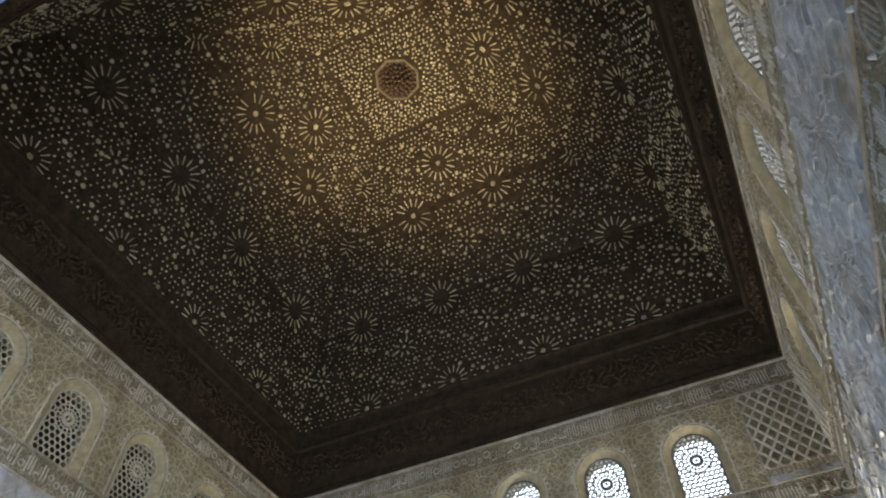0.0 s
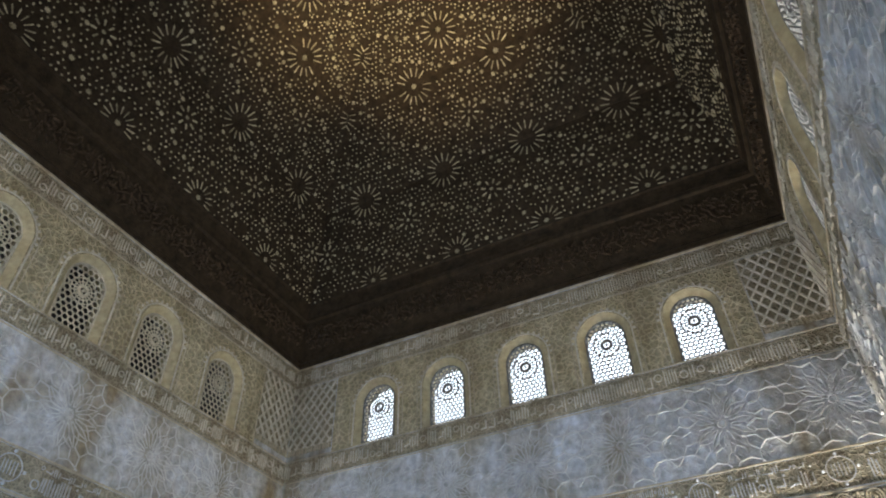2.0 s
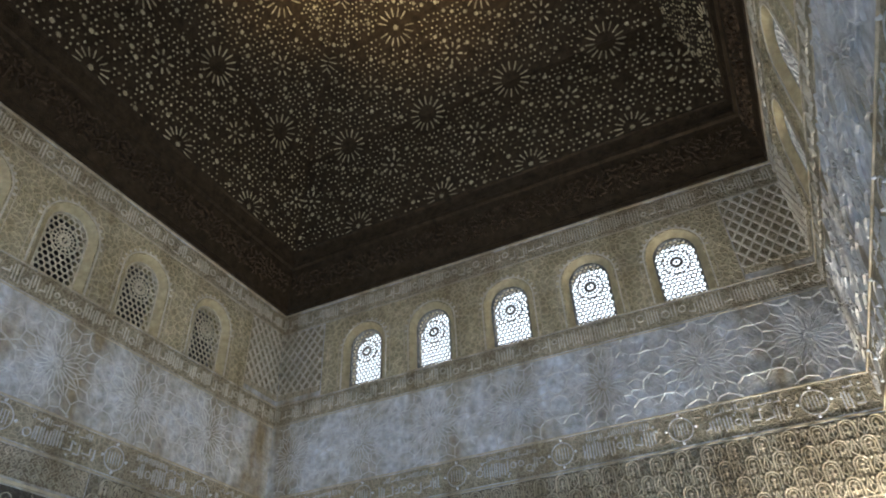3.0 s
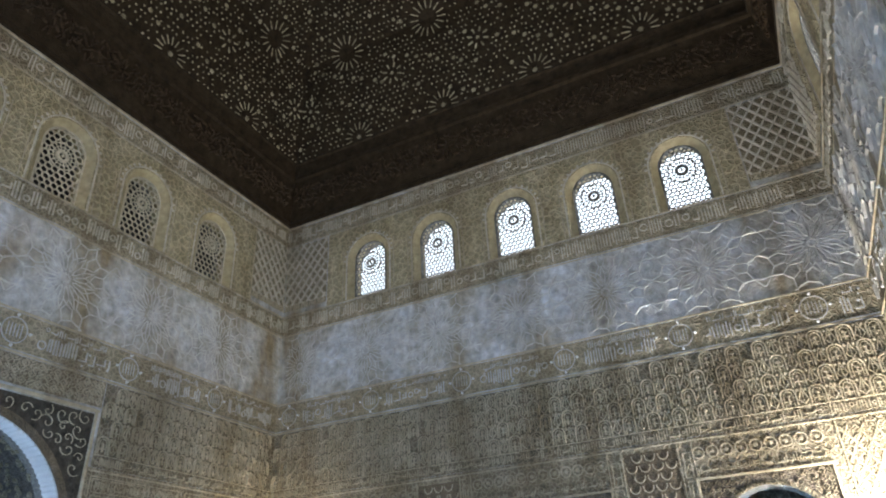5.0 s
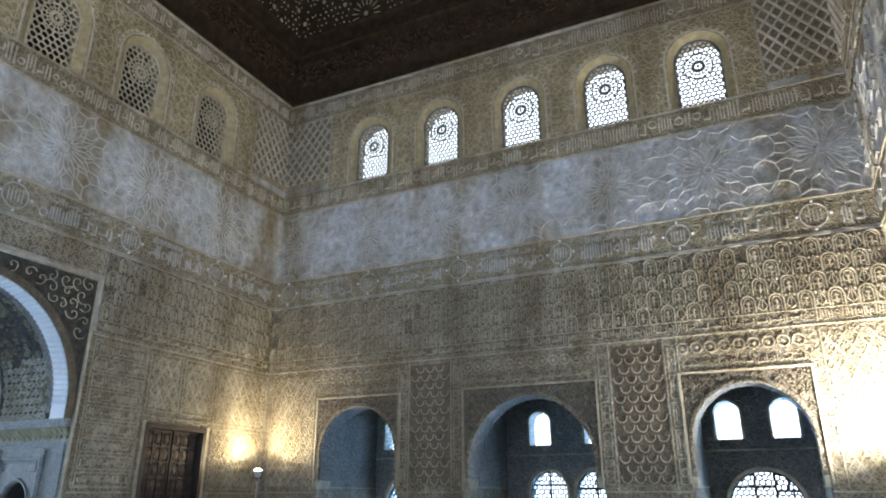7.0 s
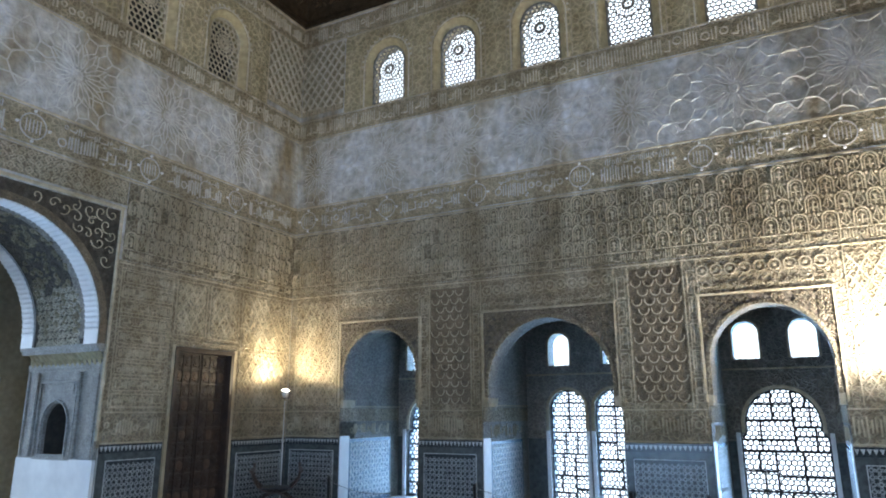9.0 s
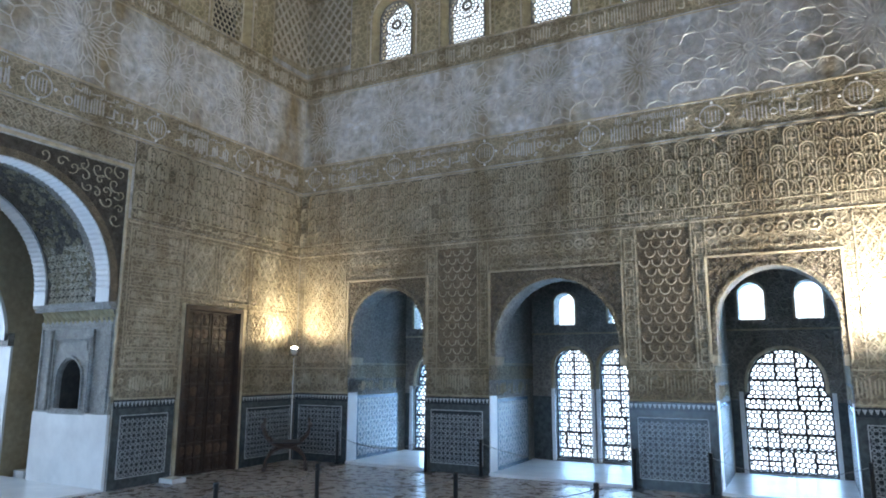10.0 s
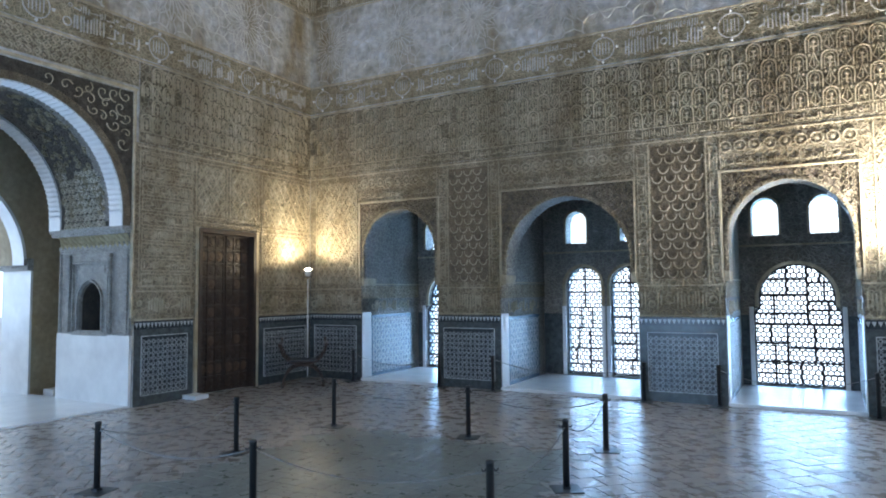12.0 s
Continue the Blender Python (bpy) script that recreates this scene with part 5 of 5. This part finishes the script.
def drop():
    bm = bmesh.new()
    for (w, z0, z1, n) in ((0.058, 0.10, 0.20, 0.10), (0.040, 0.0, 0.11, 0.055)):
        lo = [bm.verts.new((x, z0 + 0.0, 0.0)) for x in (-w, 0, w)]
        hi = [bm.verts.new((x, z1, n if x == 0 else n * 0.55)) for x in (-w, 0, w)]
        bm.faces.new((lo[0], lo[1], hi[1], hi[0]))
        bm.faces.new((lo[1], lo[2], hi[2], hi[1]))
        top = [bm.verts.new((x, z1, 0)) for x in (-w, w)]
        bm.faces.new((hi[0], hi[1], hi[2], top[1], top[0]))
    bmesh.ops.recalc_face_normals(bm, faces=bm.faces[:])
    return bm


for i in range(15):
    piece("stalactite", drop, OCHRE, niche, Matrix.Translation((0.11 + i * 0.122, 2.50, 0.03)) @ Matrix.Diagonal((1, 1.25, 1.2, 1)))
part("cornice_cap", boxes((0.0, 1.95, 2.74, 2.80, -0.02, 0.17), (0.0, 1.95, 2.80, 2.86, -0.02, 0.21), (0.03, 1.92, 2.52, 2.58, -0.02, 0.05)), CARVEDMARBLE, niche)

# cross passage and second arch
pw = tagged(part("passage_wall", boxes((X2 - 0.5, X1 - 0.0, 8.3, 8.6, 0, 5.4), (X2 - 0.5, X1, 2.0, 2.3, 0, 5.4), (X1, -0.5, 7.6, 8.6, 0, 5.4)), BEIGE), "beige plastered cross passage", "wall", kind="structure")
M_S2 = basis((0, 1, 0), (0, 0, 1), (1, 0, 0), (X2, 0, 0))
w2 = tagged(part("passage_arch_wall", slab(rect(1.0, 9.5, 0, 5.4), [arch(ec, 1.68, 3.98, -0.0 + 0.001, low=1.84, jamb=2.28)], -0.9, 0), BEIGE, m=M_S2), "beige plastered wall with a second arch", "wall", kind="structure")
e = part("fluted_edge", arch_band(ec, 1.68, 3.98, 2.40, -0.34, 0.012, 0.04, inner=0.012), MARBLE, w2, "white fluted arch edge", m=basis((0, 0, 1), (1, 0, 0), (0, 1, 0), (0, 0, 0)))
for yy in (ec + 1.84, ec - 1.84 + 0.04):
    part("jamb_facing", boxes((yy - 0.04, yy, 0.0, 2.20, -0.9, 0.006)), MARBLE, w2, "white marble jamb facing")
    part("jamb_corbel", boxes((yy - 0.10 if yy > ec else yy - 0.04, yy + 0.0 if yy > ec else yy + 0.06, 2.20, 2.42, -0.9, 0.012)), CARVEDMARBLE, w2)
tagged(part("passage_ceiling", boxes((-3.7, -0.4, 1.5, 9.0, 5.2, 5.4)), BEIGE), "plain passage ceiling", "ceiling", kind="structure")
tagged(part("passage_floor", boxes((-9, -0.03, 1.5, 7.08, -0.01, 0.03)), MARBLE), "white marble passage floor", "floor", kind="structure")
tagged(part("bright_court_wall", boxes((-9.2, -9.0, -1, 12, 0, 1.2)), MARBLE), "low white wall of the court beyond", "wall", kind="structure")

# ---- things ----


def bx(x0, x1, y0, y1, z0, z1):
    return boxes((x0, x1, y0, y1, z0, z1))


# wooden double door in the south wall
door = tagged(empty("door_1", M_SOUTH @ Matrix.Translation((0, 0, -0.10))), "tall dark panelled wooden double door, closed", "door", kind="structure")
bm = bmesh.new()
for r in ((8.34, 8.41, 0, 2.93, -0.06, 0.13), (9.64, 9.71, 0, 2.93, -0.06, 0.13), (8.41, 9.64, 2.85, 2.93, -0.06, 0.13)):
    box(bm, *r)
part("door_frame", bm, DOORWOOD, door)
PALEWOOD = mat("worn_pale_door_inlay", (0.06, 0.034, 0.02), (0.11, 0.066, 0.04), 12, 0.55, 0.3, 60)
for li, (a, b) in enumerate(((8.415, 9.02), (9.03, 9.635))):
    leaf = part("door_leaf", boxes((a, b, 0.01, 2.845, -0.05, 0.0)), DOORWOOD, door)
    cols, rows = 3, 11
    cw, rh = (b - a - 0.06) / cols, 2.78 / rows
    for r in range(rows):
        for c_ in range(cols):
            u, v = a + 0.03 + (c_ + 0.5) * cw, 0.04 + (r + 0.5) * rh
            pale = c_ == 1 and r % 2 == 1 or (r in (1, 9) and c_ != 1)
            bm = bmesh.new()
            disc(bm, (u, v), min(cw, rh) * 0.50, 0, 0.018, 8, min(cw, rh) * 0.40, turn=math.pi / 8)
            disc(bm, (u, v), min(cw, rh) * 0.28, 0.016, 0.03, 8, min(cw, rh) * 0.2, turn=math.pi / 8)
            part("door_panel", bm, PALEWOOD if pale else DOORWOOD, leaf)
    bm = bmesh.new()
    for r in range(rows + 1):
        bar(bm, (a + 0.02, 0.04 + r * rh), (b - 0.02, 0.04 + r * rh), 0.03, 0, 0.022, 0, 0.3)
    for c_ in range(cols + 1):
        bar(bm, (a + 0.03 + c_ * cw, 0.04), (a + 0.03 + c_ * cw, 2.82), 0.03, 0, 0.0226, 0, 0.3)
    part("door_rails", bm, DOORWOOD, leaf)
tagged(part("marble_pivot_block", bx(0.03, 0.34, 8.02, 8.30, -0.01, 0.07), MARBLE), "low pale marble pivot block beside the door", "block")
strip = part("door_jamb_strip", boxes((8.27, 8.335, 0, 2.95, -0.02, 0.02), (9.715, 9.78, 0, 2.95, -0.02, 0.02)), RIDGE, wall_s)


tagged(part("stone_block", bx(-2.55, -2.25, 7.18, 7.42, -0.012, 0.12), MARBLE), "small pale stone block on the passage floor", "block")


# floodlight stands in the two far corners
def flood_stand(place, aim):
    x, y, z = place
    t = tagged(empty("floodlight_stand", Matrix.Translation((x, y, 0))), "slim pale floodlight stand with a lit lamp in a hall corner", "floor lamp", "corner floodlights")
    part("base", lathe(((0.17, 0), (0.17, 0.02), (0.06, 0.05), (0.02, 0.08))), STEEL, t, smooth=True)
    part("pole", lathe(((0.014, 0.06), (0.014, 1.2), (0.011, 1.21), (0.011, z - 0.16)), 10), PALE, t, smooth=True)
    m = look((0, 0, z), (aim[0] - x, aim[1] - y, aim[2]))
    head = part("lamp_housing", lathe(((0.02, 0.10), (0.04, 0.09), (0.065, 0.03), (0.08, -0.045), (0.077, -0.045), (0.062, 0.02)), 20), PALE, t, m=m)
    glass = part("lamp_glass", lathe(((0.055, 0.0), (0.052, -0.022), (0.038, -0.05), (0.012, -0.062)), 14), BULB, head, "glowing lamp glass")
    glass.visible_shadow = False
    part("bracket", boxes((-0.085, -0.077, -0.01, 0.01, 0.0, 0.11), (0.077, 0.085, -0.01, 0.01, 0.0, 0.11), (-0.085, 0.085, -0.01, 0.01, 0.11, 0.118)), BLACK, head)
    return t


flood_stand((0.44, 10.72, 2.20), (2.44, 8.72, 10.5))
flood_stand((W - 0.44, 10.72, 2.20), (W - 2.44, 8.72, 10.5))

# folding chair of crossed curved slats
chair = tagged(empty("folding_chair", pose(0.78, 10.2, 0, 0, 0, 40) @ Matrix.Scale(1.25, 4)), "dark wooden folding chair with crossed curved legs", "chair")
for k in range(5):
    yy = -0.2 + 0.1 * k
    for sg in (-1, 1):
        pts = [(sg * (0.34 * math.cos(a) if a < 1.57 else 0.30 * math.cos(a)), yy, 0.33 - 0.0 + (0.30 * (1 - math.sin(a)) if a < 1.57 else -0.30 * (1 - math.sin(a)))) for a in [i * math.pi / 10 for i in range(11)]]
        part("curved_leg", tube(pts, 0.018, 6), DOORWOOD, chair, smooth=True)
for sg in (-1, 1):
    part("foot_rail", boxes((sg * 0.30 - 0.025, sg * 0.30 + 0.025, -0.27, 0.27, 0.0, 0.045)), DOORWOOD, chair)
    part("arm_rest", boxes((sg * 0.34 - 0.03, sg * 0.34 + 0.03, -0.29, 0.29, 0.615, 0.655)), DOORWOOD, chair)
    part("back_post", boxes((sg * 0.33 - 0.02, sg * 0.33 + 0.02, 0.22, 0.26, 0.655, 0.72)), DOORWOOD, chair)
part("seat", boxes((-0.25, 0.25, -0.22, 0.22, 0.385, 0.40)), LATTICEWOOD, chair, "dark leather seat")

# rope barrier posts
H = 0.62


def barrier_post():
    p = tagged(empty("rope_post"), "slim black rope barrier post on a flat square base", "barrier post", "rope barrier posts")
    part("base_plate", boxes((-0.13, 0.13, -0.13, 0.13, 0, 0.008), (-0.03, 0.03, -0.03, 0.03, 0.008, 0.03)), BLACK, p)
    pole = part("pole", lathe(((0.029, 0.02), (0.029, H - 0.02), (0.031, H - 0.018), (0.031, H), (0.016, H + 0.008)), 12), BLACK, p, smooth=True)
    for k in (0, 1):
        part("hook", tube([((0.026 + 0.035 * i / 3) * (1 if k == 0 else -1), 0, H - 0.05 - 0.02 * math.sin(i * math.pi / 3)) for i in range(4)], 0.006, 6), BLACK, pole)
    return p


ring_posts = ((3.71, 4.03), (3.74, 5.67), (3.79, 7.34), (5.68, 7.56), (7.35, 7.65), (7.44, 6.05), (7.47, 4.40), (5.54, 4.12))
proto = barrier_post()
proto.matrix_basis = pose(*ring_posts[0], 0, 0, 0, 15)
for i, (x, y) in enumerate(ring_posts[1:]):
    copy_thing(proto, pose(x, y, 0, 0, 0, 8 * i))
side_posts = ((1.27, 11.12), (3.24, 11.14), (4.34, 11.14), (6.98, 11.14), (8.10, 11.12), (10.12, 11.10))
for i, (x, y) in enumerate(side_posts):
    copy_thing(proto, pose(x, y, 0, 0, 0, 90))


def rope(a, b, sag=0.13):
    pts = []
    for i in range(15):
        k = i / 14
        pts.append((a[0] + (b[0] - a[0]) * k, a[1] + (b[1] - a[1]) * k, H - 0.06 - sag * 4 * k * (1 - k)))
    return tagged(part("barrier_rope", tube(pts, 0.0055, 6), ROPE, smooth=True), "sagging grey rope hung between black barrier posts", "rope", "barrier ropes")


for i in range(8):
    rope(ring_posts[i], ring_posts[(i + 1) % 8], 0.16)
for i in (0, 2, 4):
    rope(side_posts[i], side_posts[i + 1], 0.2)

# ---- floor tiles ----
T = 0.28


def tile_bm(w, d, bev=0.003):
    bm = bmesh.new()
    lo = [bm.verts.new((x, y, -0.012)) for x, y in ((-w, -d), (w, -d), (w, d), (-w, d))]
    mid = [bm.verts.new((v.co.x, v.co.y, -0.002)) for v in lo]
    hi = [bm.verts.new((x, y, 0)) for x, y in ((-w + bev, -d + bev), (w - bev, -d + bev), (w - bev, d - bev), (-w + bev, d - bev))]
    bm.faces.new(hi)
    for a, b in ((lo, mid), (mid, hi)):
        for i in range(4):
            bm.faces.new((a[i], a[(i + 1) % 4], b[(i + 1) % 4], b[i]))
    return bm


CENTRE = (3.95, 7.25, 4.25, 7.35)
rnd = random.Random(2)
verts, faces = [], []
first_tile = None
count = 0
R45 = Matrix.Rotation(radians(45), 3, "Z")
for r in range(-48, 49):
    for c_ in range(-48, 49):
        q = R45 @ Vector(((c_ + 0.5 * (r % 2)) * T, r * T, 0))
        x, y = q.x + 5.65, q.y + 5.65
        if not (-0.12 < x < W + 0.1 and NEAR < y < W + 0.02):
            continue
        if CENTRE[0] < x < CENTRE[1] and CENTRE[2] < y < CENTRE[3]:
            continue
        m = Matrix.Translation((x, y, rnd.uniform(-0.0008, 0.0004))) @ pose(0, 0, 0, rnd.uniform(-0.22, 0.22), rnd.uniform(-0.22, 0.22), 45 + rnd.uniform(-0.7, 0.7))
        if 3.9 < y < 7.4 and count < 300:
            count += 1
            if first_tile is None:
                first_tile = part("floor_tile", tile_bm(T / 2 - 0.003, T / 2 - 0.003), FLOORTILE, floor, m=m)
            else:
                again(first_tile, floor, m)
        else:
            w = T / 2 - 0.003
            i0 = len(verts)
            for k, z in ((1.0, -0.012), (1.0, -0.002), (0.98, 0.0)):
                verts += [tuple(m @ Vector((sx * w * k, sy * w * k, z))) for sx, sy in ((-1, -1), (1, -1), (1, 1), (-1, 1))]
            faces.append((i0 + 8, i0 + 9, i0 + 10, i0 + 11))
            for b in (0, 4):
                faces += [(i0 + b + i, i0 + b + (i + 1) % 4, i0 + b + 4 + (i + 1) % 4, i0 + b + 4 + i) for i in range(4)]
me = bpy.data.meshes.new("floor_tiles")
me.from_pydata(verts, [], faces)
me.materials.append(FLOORREST)
fr = new("floor_tiles", me)
fr.parent = floor
tagged(fr, kind="stuff")
# old glazed tiles inside the rope barrier
verts, faces = [], []
g = 0.15
for iy in range(-2, int((CENTRE[3] - CENTRE[2] + 0.1) / g) + 3):
    for ix in range(-2, int((CENTRE[1] - CENTRE[0] + 0.1) / g) + 3):
        m = Matrix.Translation((CENTRE[0] + 0.03 + (ix + 0.5) * g, CENTRE[2] + 0.03 + (iy + 0.5) * g, rnd.uniform(-0.002, 0.0) - 0.004)) @ pose(0, 0, 0, rnd.uniform(-0.3, 0.3), rnd.uniform(-0.3, 0.3), 0)
        w = g / 2 - 0.0015
        i0 = len(verts)
        for k, z in ((1.0, -0.012), (1.0, -0.001), (0.97, 0.0)):
            verts += [tuple(m @ Vector((sx * w * k, sy * w * k, z))) for sx, sy in ((-1, -1), (1, -1), (1, 1), (-1, 1))]
        faces.append((i0 + 8, i0 + 9, i0 + 10, i0 + 11))
        for b in (0, 4):
            faces += [(i0 + b + i, i0 + b + (i + 1) % 4, i0 + b + 4 + (i + 1) % 4, i0 + b + 4 + i) for i in range(4)]
me = bpy.data.meshes.new("glazed_tiles")
me.from_pydata(verts, [], faces)
me.materials.append(GLAZED)
fr = new("glazed_tiles", me)
fr.parent = floor
tagged(fr, kind="stuff")
